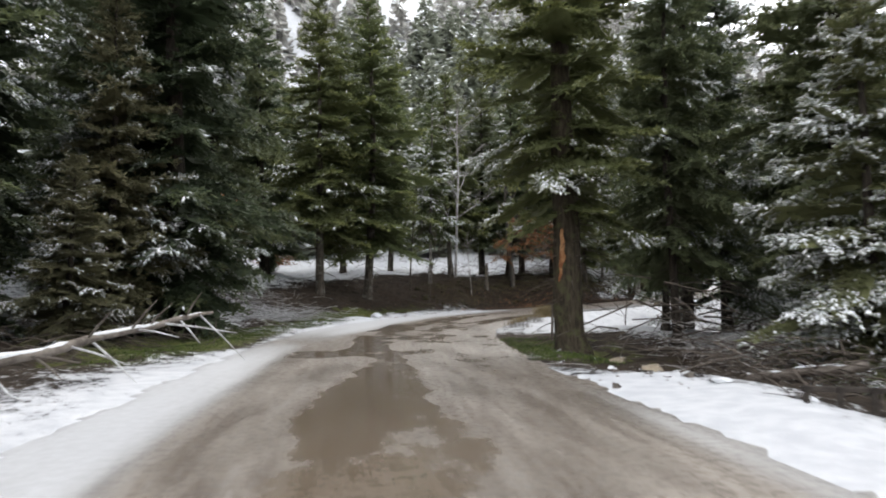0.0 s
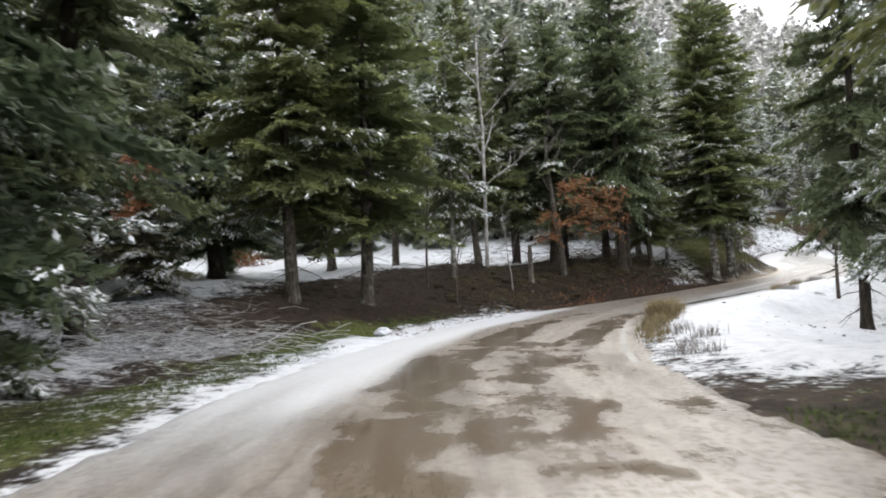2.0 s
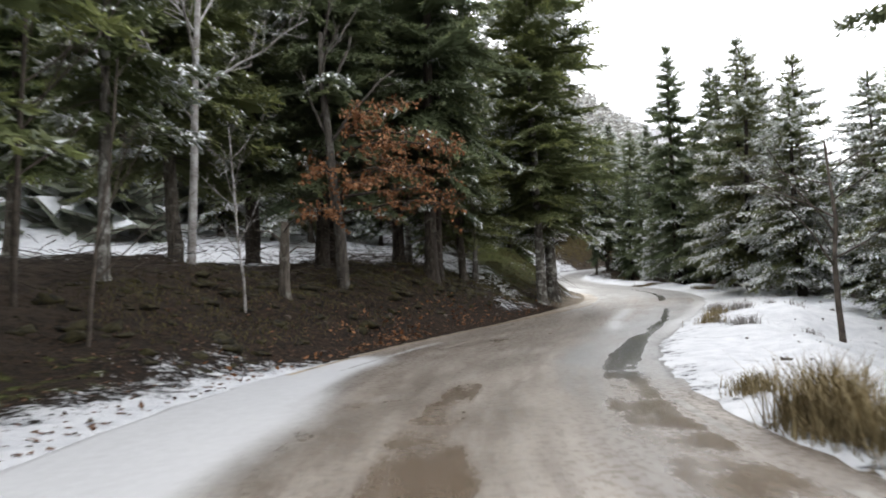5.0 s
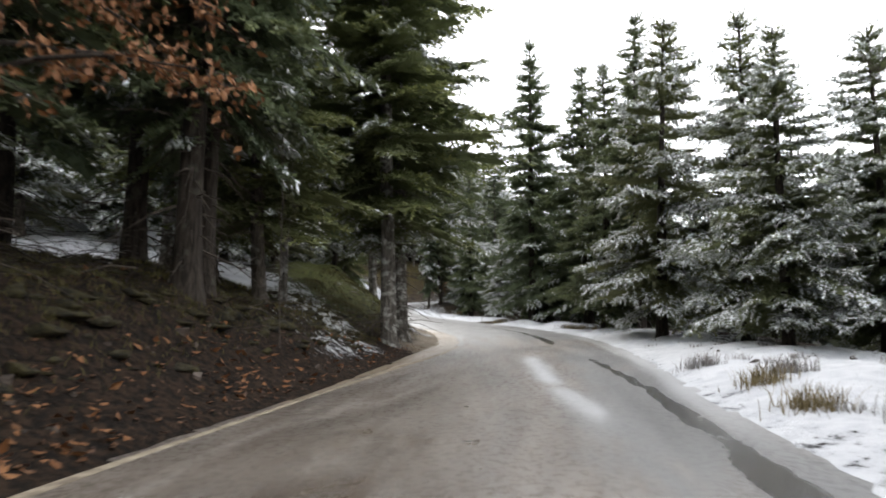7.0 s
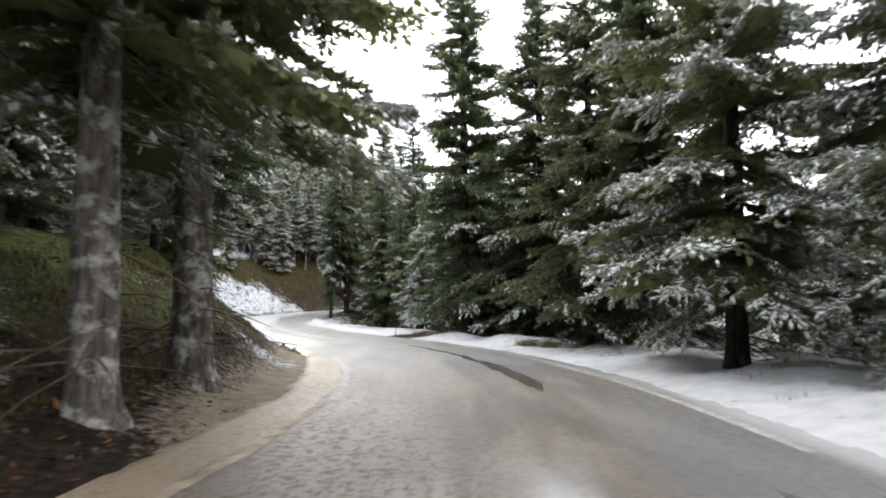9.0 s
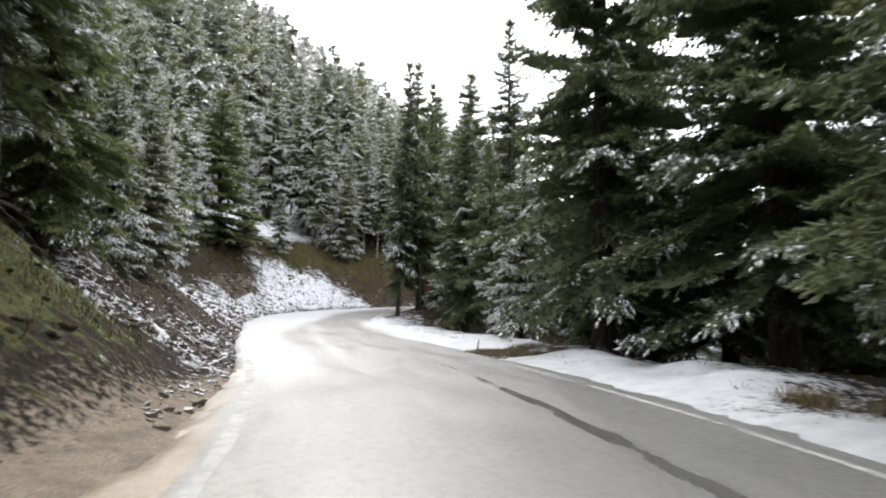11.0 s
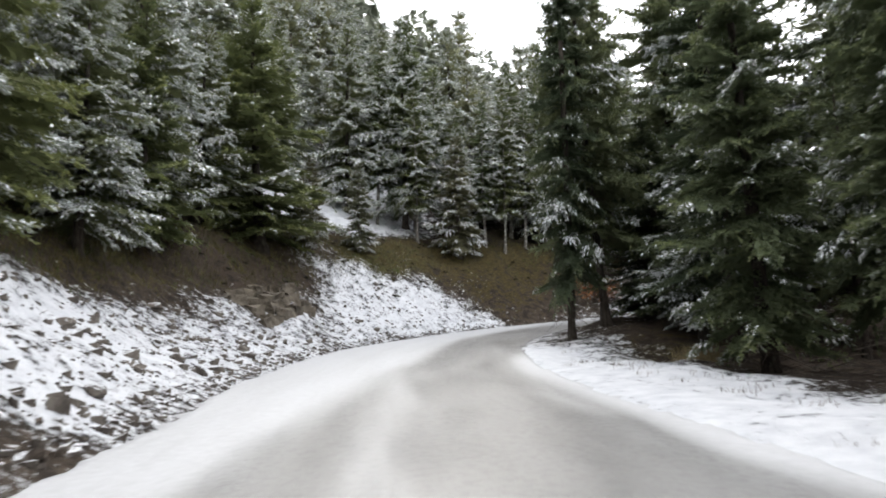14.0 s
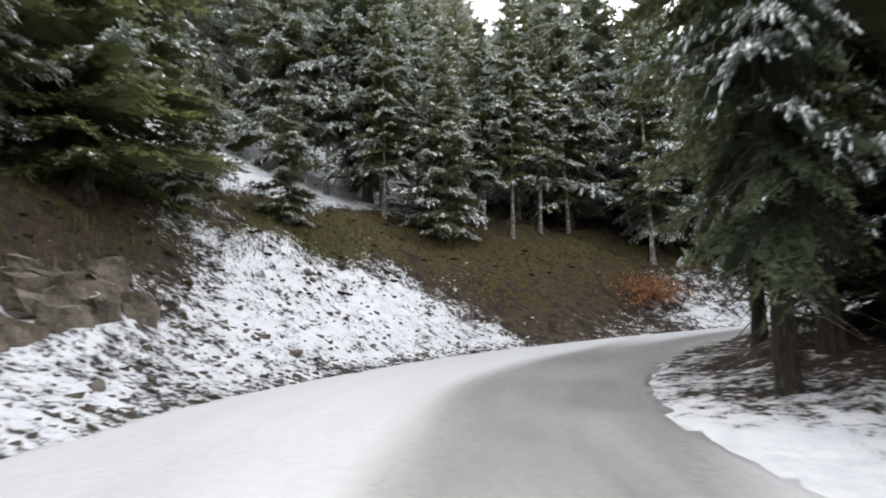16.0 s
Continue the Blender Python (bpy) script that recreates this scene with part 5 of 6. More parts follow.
oak, oak_paths = bare_tree("oak_tree", 5.3, 52.9, 22, 8.0, 0.2, 2, 0.7, 0.5, 5, M_BARK_MOTTLED, "oak with brown dead leaves and a mottled grey trunk", "oak tree", shrink=0.4)
oak.rotation_euler = (0, 0, 0)
bpy.context.view_layer.update()
g = np.random.default_rng(5)
tips = []
for k in range(13):
    a = radians(-125 + 140 * k / 12 + g.uniform(-8, 8))
    z0, ln = 2.0 + 2.8 * ((k * 5) % 13) / 12, g.uniform(1.6, 2.6) + 1.3 * k / 12
    u = np.linspace(0, 1, 7)
    p = np.stack([np.cos(a) * ln * u, np.sin(a) * ln * u, z0 + 0.9 * u - 0.9 * u ** 2 * g.uniform(0.6, 1.3)], 1) + np.cumsum(g.normal(0, 0.04, (7, 3)), axis=0)
    v, q = tubes(p[None], np.linspace(0.05, 0.01, 7)[None], 5)
    part("branch", mesh_of("oak_branch", v, q, M_BARK, True), oak)
    for j in range(2, 7):
        for _ in range(4):
            w = unit(np.array([math.cos(a + g.normal(0, 0.9)), math.sin(a + g.normal(0, 0.9)), g.normal(-0.1, 0.3)]))
            tips.append(p[j] + w * np.linspace(0.1, g.uniform(0.4, 0.85), 5)[:, None])
tips = np.array(tips)
v, q = tubes(tips, np.linspace(0.008, 0.003, 5)[None] * np.ones((len(tips), 1)), 3)
tagged(part("twig_work", mesh_of("oak_twigs", v, q, M_TWIG), oak), kind="stuff")
ends = tips[:, 1:].reshape(-1, 3)
at = np.repeat(ends, 3, axis=0) + g.normal(0, 0.06, (len(ends) * 3, 3))
at = at[g.uniform(0, 1, len(at)) < 0.8]
way = unit(g.normal(0, 1, at.shape) + np.array([0, 0, -0.8]))
lv, lf = tongues(at, way, unit(g.normal(0, 1, at.shape)), g.uniform(0.09, 0.16, len(at)), g.uniform(0.06, 0.10, len(at)), 0.2)
tagged(part("foliage", mesh_of("oak_leaves", lv, lf, M_OAK_LEAF), oak, "dry orange-brown leaves"), kind="stuff")


# ---- fallen trunk, stump, stake, stone, lattice ----
def lumpy(size, seed, rough=0.18, cuts=1):
    """A rough stone shape as a bmesh."""
    bm = bmesh.new()
    bmesh.ops.create_icosphere(bm, subdivisions=cuts + 1, radius=1)
    g = random.Random(seed)
    off = Vector((g.uniform(0, 50), g.uniform(0, 50), g.uniform(0, 50)))
    for v in bm.verts:
        v.co *= 1 + rough * 2 * noise.noise(v.co * 1.3 + off)
        v.co = Vector((v.co.x * size[0], v.co.y * size[1], v.co.z * size[2]))
    return bm


def fallen_trunk():
    root = tagged(new("fallen_tree"), "fallen dead tree trunk with broken branches, snow lying along it", "fallen tree")
    pts = np.array([(-4.95, 15.0, 0.86), (-5.1, 13.6, 0.78), (-5.4, 11.6, 0.62), (-5.75, 9.4, 0.44), (-6.1, 7.2, 0.27), (-6.5, 4.4, 0.1), (-6.9, 1.5, 0.0)])
    rad = np.array([0.03, 0.052, 0.066, 0.08, 0.092, 0.11, 0.12])
    fine = np.linspace(0, 6, 49)
    pts_f = np.stack([np.interp(fine, np.arange(7), pts[:, k]) for k in range(3)], 1)
    pts_f[:, 0] += 0.03 * lattice(fine * 2.2, fine * 0 + 1, 31)
    pts_f[:, 2] += 0.03 * lattice(fine * 2.6, fine * 0 + 2, 32)
    rad_f = np.interp(fine, np.arange(7), rad) * (1 + 0.14 * lattice(fine * 3.1, fine * 0 + 3, 33))
    v, q = tubes(pts_f[None], rad_f[None], 9)
    part("log", mesh_of("log", v, q, M_WOOD, True), root)
    lie = 0.62 + 0.4 * lattice(fine * 3.7, fine * 0 + 4, 34)
    cap = pts_f + np.array([0, 0, 1]) * (rad_f * 0.62)[:, None]
    v, q = tubes(cap[None], (rad_f * np.clip(lie, 0.2, 0.85))[None], 8)
    v[:, 2] += 0.025 * lattice(v[:, 0] * 5, v[:, 1] * 5, 2) - 0.012
    part("snow_cap", mesh_of("log_snow", v, q, M_SNOW, True), root, "line of fresh snow")
    g = np.random.default_rng(4)
    for k in range(24):
        u = g.uniform(0.0, 4.6)
        a = int(u)
        p = pts[a] + (pts[a + 1] - pts[a]) * (u - a)
        w = unit(np.array([g.choice([1.0, 1.0, 1.0, -0.8]) * g.uniform(0.5, 1), g.uniform(-0.7, 0.3), g.uniform(-0.8, 0.1) if k % 4 else 0.9]))
        ln = g.uniform(0.6, 1.5)
        path = np.array([p, p + w * ln * 0.5 + np.array([0, 0, -0.02]), p + w * ln + np.array([0, 0, -0.08])])
        path[:, 2] = np.maximum(path[:, 2], -0.12)
        v, q = tubes(path[None], np.array([[0.024, 0.018, 0.008]]), 5)
        part("broken_branch", mesh_of("broken_branch", v, q, M_SNOW_TWIG if k % 2 else M_WOOD, True), root)


fallen_trunk()


def brush_pile(x0, y0, x1, y1, width, count, seed, label, mat, lift=0.5, span=(0.4, 1.7), thick=(0.006, 0.02)):
    """A tangle of cut twigs lying on the ground."""
    g = np.random.default_rng(seed)
    u = g.uniform(0, 1, count)
    x, y = x0 + (x1 - x0) * u + g.normal(0, width, count), y0 + (y1 - y0) * u + g.normal(0, width, count)
    z = land(x, y) + g.uniform(0.0, 1.0, count) ** 2 * lift
    a, t, ln = g.uniform(0, 6.28, count), g.normal(0.08, 0.22, count), g.uniform(*span, count)
    w = np.stack([np.cos(a), np.sin(a), t], 1)
    p = np.stack([x, y, z], 1)
    paths = np.stack([p + w * (ln * k)[:, None] + np.array([0, 0, -0.25]) * (ln * k * k)[:, None] for k in (0, 0.5, 1)], 1)
    paths[:, :, 2] = np.maximum(paths[:, :, 2], land(paths[:, :, 0], paths[:, :, 1]).reshape(paths.shape[:2]) + 0.01)
    v, q = tubes(paths, np.array([1.0, 0.7, 0.3])[None] * g.uniform(*thick, count)[:, None], 3)
    tagged(new("brushwood", mesh_of("brushwood", v, q, mat)), label, "brushwood", kind="stuff")


brush_pile(-10.5, 27, -6.8, 33.5, 1.2, 900, 1, "snow-covered heap of cut brushwood beside the road", M_SNOW_TWIG, 0.55, (0.4, 1.5), (0.004, 0.013))
brush_pile(-11, 31, -9, 37, 1.0, 200, 2, "frosted grey heap of dead twigs below the firs", M_BARE, 0.6)
brush_pile(5.6, 9.5, 6.2, 15.5, 0.7, 380, 3, "dark tangle of dead twigs in the ditch", M_TWIG, 0.8)
brush_pile(6.0, 15, 8.5, 20, 1.0, 260, 4, "frosted dead branches below the firs", M_BARE, 0.9)
brush_pile(-9.5, 6, -8.0, 20, 1.1, 320, 5, "dark tangle of dead twigs below the firs", M_TWIG, 0.8)
brush_pile(-4.8, 45.5, 8.2, 57.8, 0.7, 420, 6, "dark dead twigs and roots on the earth bank", M_DARK_WOOD, 0.5, (0.3, 1.4), (0.004, 0.014))
brush_pile(46.5, 88, 49.5, 96, 0.8, 200, 7, "dark dead twigs below the firs", M_TWIG, 0.6)

brush_pile(4.4, 17.6, 7.0, 19.4, 0.5, 46, 8, "long dead branches leaning below the firs", M_TWIG, 1.9, (1.4, 3.2), (0.016, 0.035))
brush_pile(6.8, 12.5, 8.0, 17.5, 0.5, 16, 9, "long frosted dead branches below the firs", M_BARE, 0.8, (1.0, 2.2), (0.010, 0.022))

z = float(land([3.15], [50.4])[0])
stump = tagged(new("tree_stump"), "broken pale tree stump on the earth bank", "tree stump")
stump.matrix_world = pose(3.15, 50.4, z, 3, -2, 0)
g = np.random.default_rng(2)
v, q = tubes(np.array([[(0, 0, -0.2), (0, 0, 0.1), (0.02, 0, 0.8), (0.05, 0.02, 1.5), (0.06, 0.02, 1.9)]]), np.array([[0.2, 0.155, 0.13, 0.12, 0.08]]), 10)
part("trunk", mesh_of("stump_trunk", v + g.normal(0, 0.015, v.shape), q, M_BARK_PALE, True), stump)
for k in range(4):
    a = k * 1.7
    v, q = tubes(np.array([[(0, 0, 1.0 + 0.2 * k), (0.35 * math.cos(a), 0.35 * math.sin(a), 1.25 + 0.2 * k), (0.75 * math.cos(a), 0.75 * math.sin(a), 1.2 + 0.25 * k)]]), np.array([[0.03, 0.02, 0.008]]), 5)
    part("broken_branch", mesh_of("stump_branch", v, q, M_TWIG, True), stump)

bm = bmesh.new()
bmesh.ops.create_cone(bm, cap_ends=True, segments=8, radius1=0.035, radius2=0.03, depth=1.2)
for v in bm.verts:
    v.co.z += 0.45
    v.co.x += 0.02 * v.co.z
stake = tagged(new("wooden_stake", bm_mesh("wooden_stake", bm, M_WOOD)), "thin weathered wooden stake beside the road", "stake")
stake.location = (3.0, 19.3, float(land([3.0], [19.3])[0]) - 0.05)

x, y, _ = on_road(94.3, 3.45)
thin_stake = tagged(new("wooden_stake", stake.data.copy()), "short grey stake in the verge snow", "stake")
thin_stake.matrix_world = pose(float(x), float(y), float(land([x], [y])[0]) - 0.05, 4, 6, 0) @ Matrix.Diagonal((0.6, 0.6, 0.4, 1))

bm = lumpy((0.23, 0.19, 0.17), 4, 0.22, 3)
stone = tagged(new("white_stone", bm_mesh("white_stone", bm, M_WHITEWASH, True)), "whitewashed snow-topped stone on the road edge", "stone")
stone.location = (-3.5, 36.7, float(land([-3.5], [36.7])[0]) + 0.1)
bm = lumpy((0.17, 0.14, 0.06), 5, 0.2, 2)
cap = part("snow_cap", bm_mesh("stone_snow", bm, M_SNOW, True), stone, "cap of fresh snow")
cap.location = (0.01, 0, 0.125)


def lattice_fence(x, y, turn):
    """Half-sunk wooden lattice at the ditch."""
    root = tagged(new("wooden_lattice"), "dark weathered wooden lattice standing in the ditch", "wooden fence")
    root.matrix_world = pose(x, y, float(land([x], [y])[0]) - 0.22, 0, 0, turn)
    for k in range(7):
        bm = bmesh.new()
        bmesh.ops.create_cube(bm, size=1)
        bmesh.ops.scale(bm, vec=(0.065, 0.05, 0.62), verts=bm.verts)
        bmesh.ops.bevel(bm, geom=bm.edges[:], offset=0.006, segments=1, affect="EDGES")
        p = part("post", bm_mesh("lattice_post", bm, M_DARK_WOOD), root)
        p.location = (-1.05 + 0.35 * k, 0, 0.3)
    for k in range(3):
        bm = bmesh.new()
        bmesh.ops.create_cube(bm, size=1)
        bmesh.ops.scale(bm, vec=(2.2, 0.05, 0.06), verts=bm.verts)
        bmesh.ops.bevel(bm, geom=bm.edges[:], offset=0.006, segments=1, affect="EDGES")
        p = part("rail", bm_mesh("lattice_rail", bm, M_DARK_WOOD), root)
        p.location = (0, 0.042, 0.05 + 0.26 * k)


lattice_fence(5.15, 7.75, -12)


def ditch_log():
    """A snow-topped log lying along the ditch."""
    root = tagged(new("fallen_log"), "pale fallen log topped with snow in the roadside ditch", "log")
    at = np.linspace(0, 1, 14)
    line = np.stack([5.2 + 1.7 * at, 12.0 - 0.6 * at, 0 * at], 1)
    line[:, 2] = float(land([6.0], [11.7])[0]) + 0.22 + 0.3 * at + 0.03 * lattice(at * 6, at * 0, 41)
    v, q = tubes(line[None], (0.085 * (1 + 0.15 * lattice(at * 8, at * 0, 42)))[None], 8)
    part("log", mesh_of("ditch_log", v, q, M_WOOD, True), root)
    v, q = tubes((line + np.array([0, 0, 0.05]))[None], (0.06 * np.clip(0.7 + 0.5 * lattice(at * 9, at * 0, 43), 0.2, 1))[None], 7)
    part("snow_cap", mesh_of("ditch_log_snow", v, q, M_SNOW, True), root, "line of fresh snow")


ditch_log()
for k, (x, y, size, mat) in enumerate([(4.15, 10.4, (0.16, 0.1, 0.05), M_SNOW), (4.5, 8.6, (0.14, 0.09, 0.05), M_SNOW), (4.05, 13.6, (0.3, 0.16, 0.13), M_CREAM), (4.35, 12.9, (0.18, 0.14, 0.09), M_STONE),
                                       (3.7, 14.9, (0.2, 0.13, 0.09), M_CREAM), (3.95, 15.6, (0.15, 0.12, 0.08), M_STONE)]):
    b = tagged(new("verge_rock", bm_mesh("verge_rock", lumpy(size, 50 + k, 0.25, 1), mat)), "snow-covered flat stone beside the road" if mat == M_SNOW else "broken pale stone at the road edge", "stone")
    b.matrix_world = pose(x, y, float(land([x], [y])[0]) + size[2] * 0.4, 0, 6, k * 50)


# ---- stones ----
def stone_stuff(name, count, s_range, d_range, size, seed, label, mat, edge=1.0):
    """Many loose angular stones as one mesh."""
    g = np.random.default_rng(seed)
    base = np.array([(x, y, z) for x in (-0.8, 0.8) for y in (-0.8, 0.8) for z in (-0.7, 0.7)])
    tri = np.array([[0, 1, 3], [0, 3, 2], [4, 6, 7], [4, 7, 5], [0, 4, 5], [0, 5, 1], [2, 3, 7], [2, 7, 6], [1, 5, 7], [1, 7, 3], [0, 2, 6], [0, 6, 4]])
    s = g.uniform(*s_range, count)
    d = d_range[0] + (d_range[1] - d_range[0]) * g.uniform(0, 1, count) ** edge
    p = on_road(s, d)
    z = land(p[:, 0], p[:, 1])
    k = size[0] + (size[1] - size[0]) * g.uniform(0, 1, count) ** 3
    v = base[None] * (1 + g.normal(0, 0.2, (count, 8, 3)))
    tilt = g.normal(0, 0.25, (count, 2))
    v[..., 2] += v[..., 0] * tilt[:, :1] + v[..., 1] * tilt[:, 1:]
    v = v * (k[:, None] * g.uniform(0.6, 1.3, (count, 3)) * np.array([1, 1, 0.8]))[:, None]
    a = g.uniform(0, 6.28, count)
    c, n = np.cos(a)[:, None], np.sin(a)[:, None]
    v = np.stack([v[..., 0] * c - v[..., 1] * n, v[..., 0] * n + v[..., 1] * c, v[..., 2]], -1)
    v += np.stack([p[:, 0], p[:, 1], z - k * 0.1], 1)[:, None]
    f = (tri[None] + (np.arange(count) * len(base))[:, None, None]).reshape(-1, 3)
    tagged(new(name, mesh_of(name, v.reshape(-1, 3), f, mat)), label, "stones", kind="stuff")


stone_stuff("scree", 2600, (87, 134), (-3.5, -7.0), (0.02, 0.09), 1, "snow-dusted scree of loose stones on the cut slope", M_STONE, 1.2)
stone_stuff("soil_rubble", 1300, (88, 104), (-3.5, -7.6), (0.02, 0.10), 8, "brown broken rubble on the bare cut slope", M_RUBBLE, 1.0)
stone_stuff("soil_clods", 260, (104, 124), (-3.6, -7.6), (0.03, 0.16), 18, "dark soil clods showing through the snow on the slope", M_STONE, 1.0)
stone_stuff("roadside_stones", 1300, (82, 132), (-3.35, -3.9), (0.015, 0.075), 2, "dark broken stones along the road edge", M_STONE)
stone_stuff("bank_stones", 90, (44, 70), (-3.3, -6.0), (0.03, 0.10), 3, "small dark stones on the earth bank", M_RUBBLE)
stone_stuff("verge_stones", 70, (9, 17), (3.3, 5.0), (0.02, 0.085), 4, "broken stones beside the road", M_STONE)
stone_stuff("field_stones", 150, (30, 66), (4.5, 11), (0.02, 0.07), 5, "snow-covered stones in the rough field", M_STONE)

stone_stuff("road_debris", 80, (86, 116), (-3.2, -1.9), (0.014, 0.07), 6, "dark stone chips scattered on the snowy lane", M_TWIG)
stone_stuff("road_debris", 24, (108, 124), (1.0, 3.2), (0.012, 0.05), 7, "dark stone chips scattered on the asphalt", M_TWIG)

g = random.Random(12)
for k in range(26):
    s, d = g.uniform(92, 128), -g.uniform(3.8, 7.0)
    x, y, _ = on_road(s, d)
    r = g.uniform(0.1, 0.24)
    b = tagged(new("boulder", bm_mesh("boulder", lumpy((r * g.uniform(0.8, 1.4), r, r * 0.7), k, 0.3, 1), M_STONE)), "rough grey boulder dusted with snow on the slope", "boulder", "boulders on the cut slope")
    b.matrix_world = pose(float(x), float(y), float(land([x], [y])[0]) + r * 0.2, g.uniform(-20, 20), g.uniform(-20, 20), g.uniform(0, 360))

M_ROCK = plain("layered_rock", (0.06, 0.05, 0.038), (0.17, 0.145, 0.11), 1.6, 0.9, 0.7, 0.05, True)
outcrop = tagged(new("rock_outcrop"), "weathered layered rock face showing in the cut slope", "rock")
x, y, _ = on_road(120.5, -6.6)
outcrop.matrix_world = pose(float(x), float(y), float(land([x], [y])[0]))
bpy.context.view_layer.update()
for k in range(20):
    bm = bmesh.new()
    bmesh.ops.create_cube(bm, size=1)
    bmesh.ops.subdivide_edges(bm, edges=bm.edges[:], cuts=2, use_grid_fill=True)
    for v in bm.verts:
        v.co += 0.26 * Vector(noise.noise_vector(v.co * 1.5 + Vector((k * 7.0, 0, 0))))
    row, col = divmod(k, 5)
    x, y, _ = on_road(119.2 + col * 0.62 + 0.3 * (row % 2) + g.uniform(-.1, .1), -5.75 - 0.42 * row + g.uniform(-.08, .08))
    z = float(land([x], [y])[0])
    b = part("stone", bm_mesh("outcrop_stone", bm, M_ROCK), outcrop)
    b.matrix_basis = outcrop.matrix_world.inverted() @ pose(float(x), float(y), z - 0.06, g.uniform(-14, 14), g.uniform(-14, 14), 40 + g.uniform(-18, 18)) @ Matrix.Diagonal((g.uniform(0.6, 0.95), g.uniform(0.45, 0.6), g.uniform(0.36, 0.56), 1))


# ---- hummocks of dark earth and moss ----
def hummocks(name, count, s_range, d_range, size, seed, mat, label):
    """Soft lumps half sunk in the ground, as one mesh."""
    g = np.random.default_rng(seed)
    bm = lumpy((1, 1, 0.42), seed, 0.4, 1)
    base = np.array([v.co for v in bm.verts])
    tri = np.array([[v.index for v in f.verts] for f in bm.faces])
    bm.free()
    p = on_road(g.uniform(*s_range, count), g.uniform(*d_range, count))
    k = size[0] + (size[1] - size[0]) * g.uniform(0, 1, count) ** 2
    v = base[None] * (1 + g.normal(0, 0.08, (count, len(base), 1))) * (k[:, None] * g.uniform(0.7, 1.4, (count, 3)))[:, None]
    a = g.uniform(0, 6.28, count)
    c, n = np.cos(a)[:, None], np.sin(a)[:, None]
    v = np.stack([v[..., 0] * c - v[..., 1] * n, v[..., 0] * n + v[..., 1] * c, v[..., 2]], -1)
    v += np.stack([p[:, 0], p[:, 1], land(p[:, 0], p[:, 1]) - k * 0.2], 1)[:, None]
    f = (tri[None] + (np.arange(count) * len(base))[:, None, None]).reshape(-1, 3)
    tagged(new(name, mesh_of(name, v.reshape(-1, 3), f, mat, True)), label, "earth", kind="stuff")


M_HUMUS = plain("dark_mossy_humus", (0.010, 0.008, 0.006), (0.050, 0.043, 0.016), 5.0, 0.9, 0.8, 0.04, True)
hummocks("mossy_hummocks", 520, (43, 68), (-8.2, -4.2), (0.06, 0.26), 61, M_HUMUS, "dark mossy earth hummocks on the bank")
hummocks("mossy_hummocks", 140, (72, 92), (-8.5, -4.8), (0.04, 0.16), 62, M_HUMUS, "dark mossy earth hummocks on the bank")
hummocks("mossy_hummocks", 420, (120, 142), (-11.5, -6.4), (0.04, 0.13), 63, M_HUMUS, "dark mossy earth hummocks on the upper slope")

# ---- grass, leaf litter ----
def blades(name, spots, per, height, spread, mat, label, seed):
    """Grass blades in tufts as one mesh."""
    g = np.random.default_rng(seed)
    x, y = np.repeat(spots[:, 0], per), np.repeat(spots[:, 1], per)
    n = len(x)
    x, y = x + g.normal(0, spread, n), y + g.normal(0, spread, n)
    z = land(x, y) - 0.02
    a = g.uniform(0, 6.28, n)
    h = height * g.uniform(0.4, 1.15, n)
    bend = g.uniform(0.2, 1.15, n) * h
    w = 0.005 + 0.005 * g.uniform(0, 1, n)
    p = np.stack([x, y, z], 1)
    o = np.stack([np.cos(a), np.sin(a), np.zeros(n)], 1)
    sd = np.stack([-np.sin(a), np.cos(a), np.zeros(n)], 1) * w[:, None]
    up = np.array([0, 0, 1.0])
    m = p + o * (bend * 0.35)[:, None] + up * (h * 0.6)[:, None]
    t = p + o * bend[:, None] + up * h[:, None]
    v = np.stack([p - sd, p + sd, m + sd * 0.7, m - sd * 0.7, t], 1).reshape(-1, 3)
    i = np.arange(n)[:, None] * 5
    tagged(new(name, mesh_of(name, v, [i + [0, 1, 2, 3], i + [3, 2, 4]], mat)), label, "grass", kind="stuff")


def spots(count, s_range, d_range, seed):
    g = np.random.default_rng(seed)
    return on_road(g.uniform(*s_range, count), g.uniform(*d_range, count))[:, :2]


blades("dry_grass", spots(34, (29, 42), (3.35, 3.9), 1), 60, 0.26, 0.12, M_STRAW, "yellow dry grass tufts along the road edge", 1)
blades("dry_grass", spots(14, (36, 40.5), (3.4, 4.0), 2), 150, 0.6, 0.16, M_STRAW, "tall yellow dry grass tufts along the road edge", 2)
blades("dry_grass", spots(9, (26, 33), (3.6, 4.6), 3), 40, 0.26, 0.12, M_BARE, "frosted grey weeds along the road edge", 3)
blades("dry_grass", spots(11, (52, 68), (3.9, 6.5), 4), 60, 0.17, 0.13, M_BARE, "frosted dry grass tufts sticking out of the snow", 4)
blades("dry_grass", spots(30, (92, 94.8), (3.3, 5.6), 5), 50, 0.12, 0.18, M_STRAW, "flattened dry grass on the verge", 5)
blades("dry_grass", spots(6, (113.6, 114.6), (7.0, 8.0), 6), 90, 0.4, 0.12, M_STRAW, "orange dry grass tuft below the firs", 6)
blades("dry_grass", spots(8, (80, 84), (4.2, 5.4), 7), 80, 0.26, 0.16, M_STRAW, "dry grass tufts sticking out of the snow", 7)
blades("dry_grass", spots(34, (68, 92), (3.7, 6.4), 32), 14, 0.12, 0.13, M_BARE, "frosted grass sticking out of the verge snow", 32)
blades("dry_grass", spots(46, (101, 119), (3.7, 6.6), 31), 16, 0.12, 0.14, M_BARE, "frosted grass sticking out of the verge snow", 31)
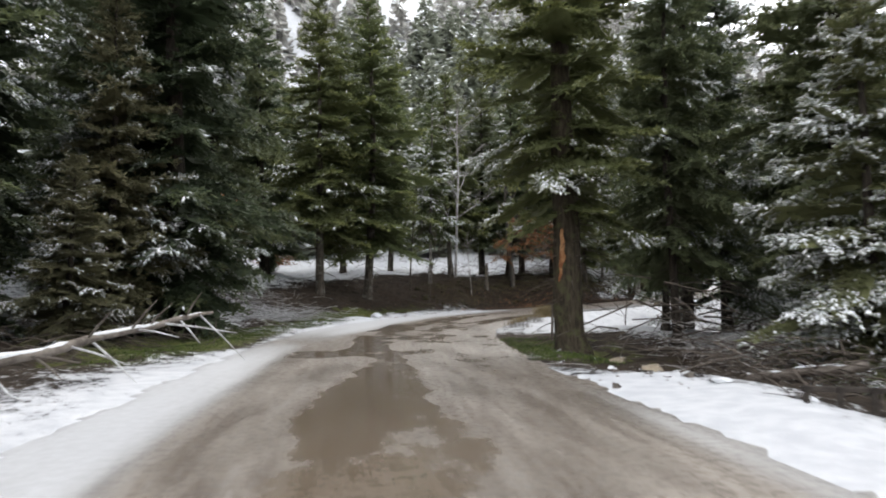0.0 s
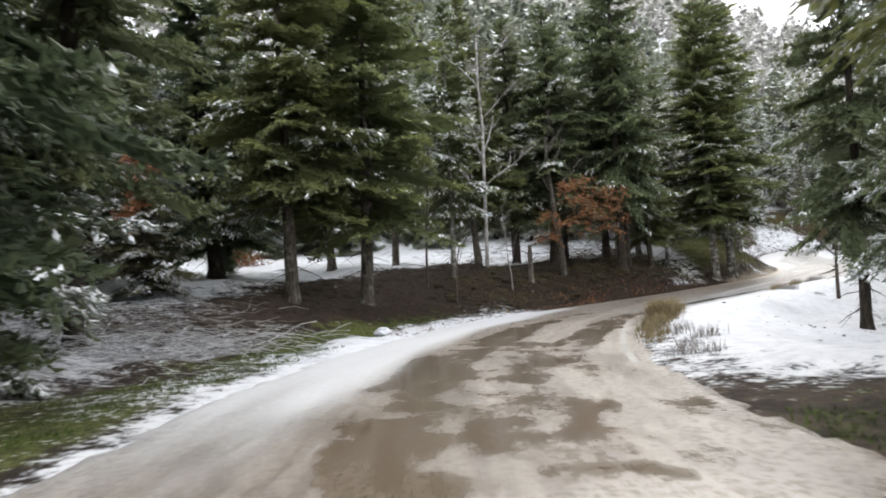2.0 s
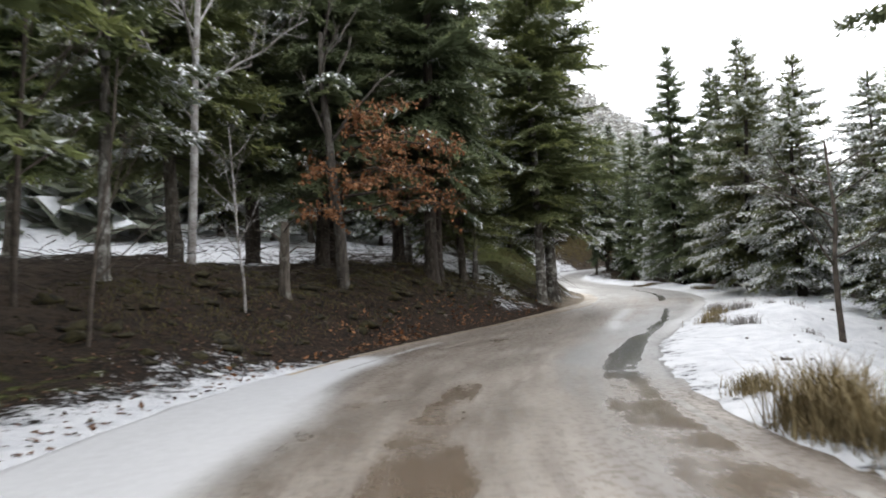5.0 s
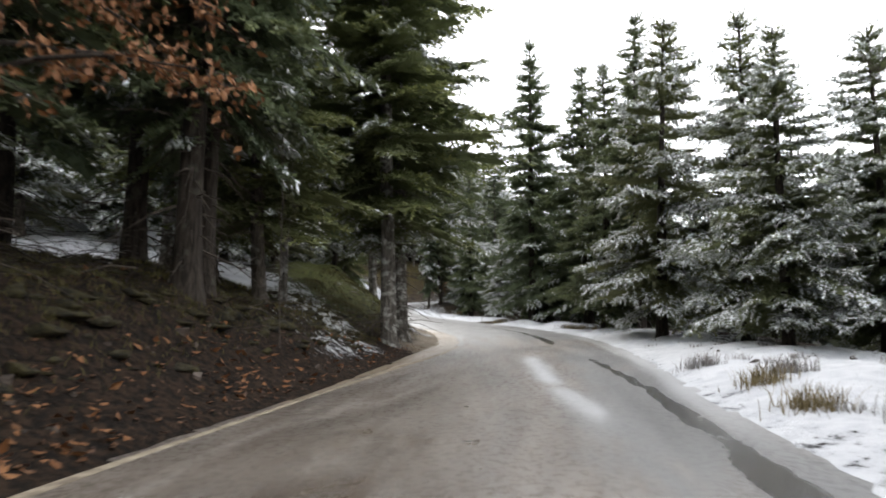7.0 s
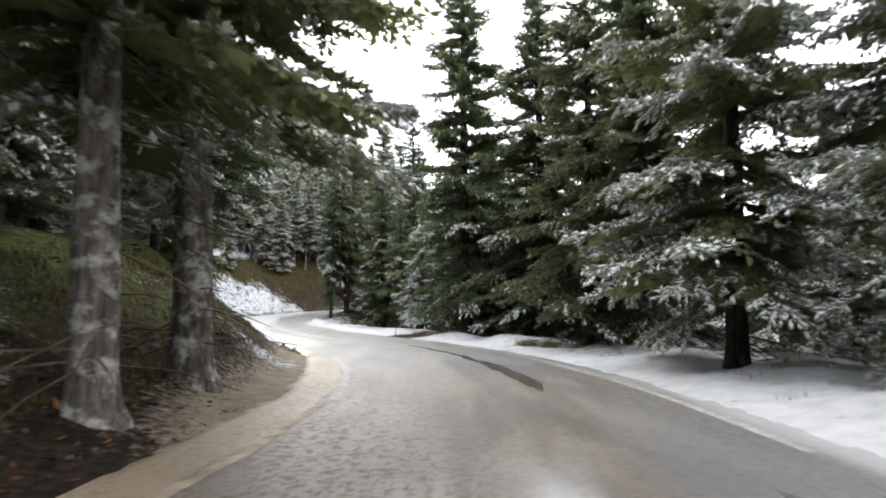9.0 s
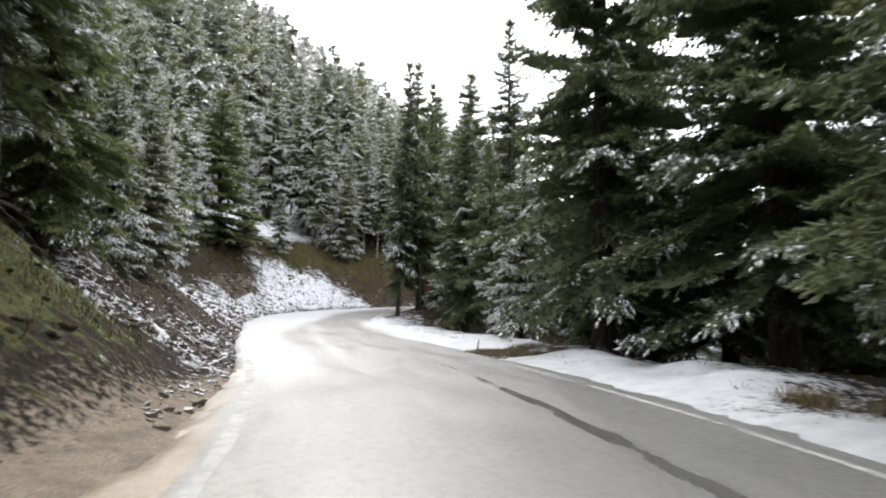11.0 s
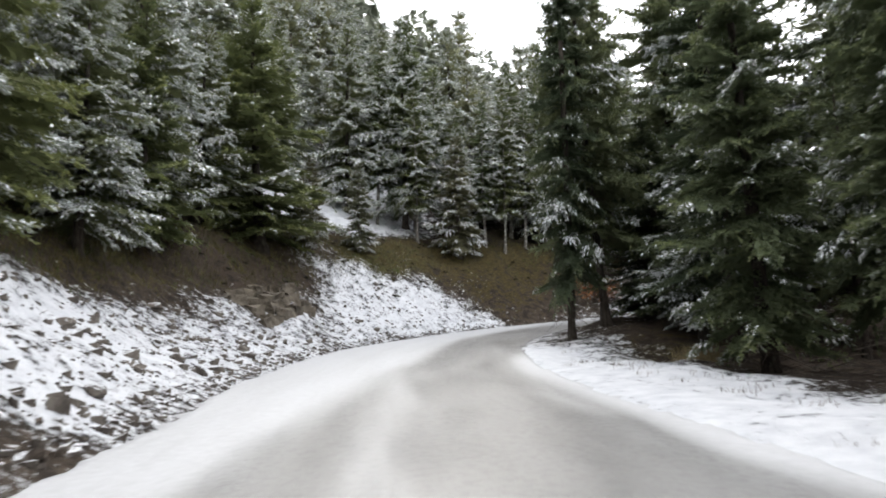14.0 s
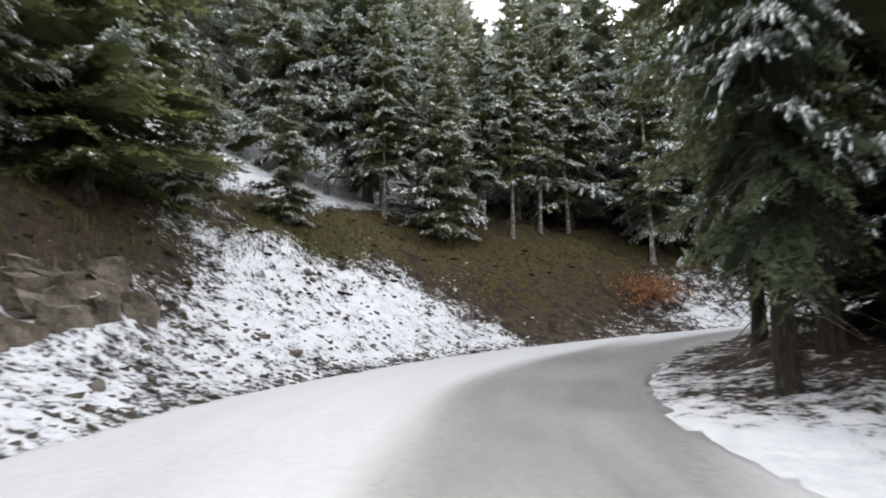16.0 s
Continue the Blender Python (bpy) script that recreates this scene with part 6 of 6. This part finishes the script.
blades("slope_grass", spots(420, (98, 140), (-12.5, -7.0), 8), 14, 0.2, 0.2, M_MOSS, "olive-brown dead grass on the upper slope", 8)
blades("slope_grass", spots(300, (98, 140), (-12.5, -7.0), 18), 14, 0.22, 0.25, M_TURF, "dark mossy undergrowth on the upper slope", 18)
blades("slope_grass", spots(520, (96, 131), (-10.2, -7.6), 28), 20, 0.3, 0.22, M_MOSS, "olive moss and grass hanging over the cut slope", 28)
blades("slope_grass", spots(260, (62, 72), (-8.5, -4.6), 29), 18, 0.13, 0.25, M_MOSS, "olive moss and grass beside the gully", 29)
blades("slope_grass", spots(420, (70, 90), (-8.5, -4.4), 9), 16, 0.16, 0.2, M_MOSS, "mossy grass on the bank", 9)
blades("verge_grass", spots(560, (14, 31), (-5.8, -4.1), 10), 18, 0.08, 0.16, M_TURF, "short green grass along the road edge", 10)
blades("verge_grass", spots(360, (14, 21), (3.3, 5.0), 11), 18, 0.08, 0.16, M_TURF, "short green grass along the road edge", 11)
blades("verge_grass", spots(160, (31, 40), (-6.4, -5.0), 12), 18, 0.09, 0.16, M_TURF, "short green grass at the foot of the bank", 12)
blades("bank_moss", spots(620, (44, 66), (-8.0, -4.6), 13), 18, 0.12, 0.3, M_MOSS, "dark green undergrowth on the earth bank", 13)
brush_pile(-2, 50, 12, 60, 1.2, 220, 16, "dark undergrowth of dead twigs below the firs", M_TWIG, 1.1)

for k, (s, d, mat) in enumerate([(55.0, 4.0, M_STRAW), (57.2, 4.1, M_STRAW), (58.0, 4.7, M_BARE), (61.0, 3.9, M_BARE), (54.0, 4.9, M_BARE)]):
    blades("weed_clump", on_road(np.array([s]), np.array([d]))[:, :2], 240, 0.32, 0.2, mat, "dry brown weed clump sticking out of the roadside snow", 40 + k)

g = np.random.default_rng(9)
p = on_road(np.concatenate([g.uniform(43, 69, 170), g.normal(50.5, 1.3, 190), g.normal(55.5, 0.9, 90)]), -3.45 - 1.4 * g.uniform(0, 1, 450) ** 1.6)
p[:, 2] = land(p[:, 0], p[:, 1]) + 0.02
lv, lf = tongues(p, unit(g.normal(0, 1, p.shape) * np.array([1, 1, 0.4])), unit(np.array([0, 0, 1.0]) + g.normal(0, 0.4, p.shape)), g.uniform(0.09, 0.18, len(p)), g.uniform(0.06, 0.11, len(p)), 0.25)
tagged(new("leaf_litter", mesh_of("orange_litter", lv, lf, M_OAK_LEAF)), "fallen orange oak leaves at the foot of the bank", "leaves", kind="stuff")

g = np.random.default_rng(8)
p = on_road(g.uniform(34, 70, 1700), -3.35 - 4.0 * g.uniform(0, 1, 1700) ** 1.8)
p[:, 2] = np.where(np.abs(p[:, 2]) >= 0, land(p[:, 0], p[:, 1]) + 0.015, 0)
w = unit(g.normal(0, 1, p.shape) * np.array([1, 1, 0.25]))
lv, lf = tongues(p, w, unit(np.array([0, 0, 1.0]) + g.normal(0, 0.3, p.shape)), g.uniform(0.06, 0.14, len(p)), g.uniform(0.05, 0.09, len(p)), 0.2)
tagged(new("leaf_litter", mesh_of("leaf_litter", lv, lf, M_WET_LEAF)), "fallen brown oak leaves on the earth bank", "leaves", kind="stuff")
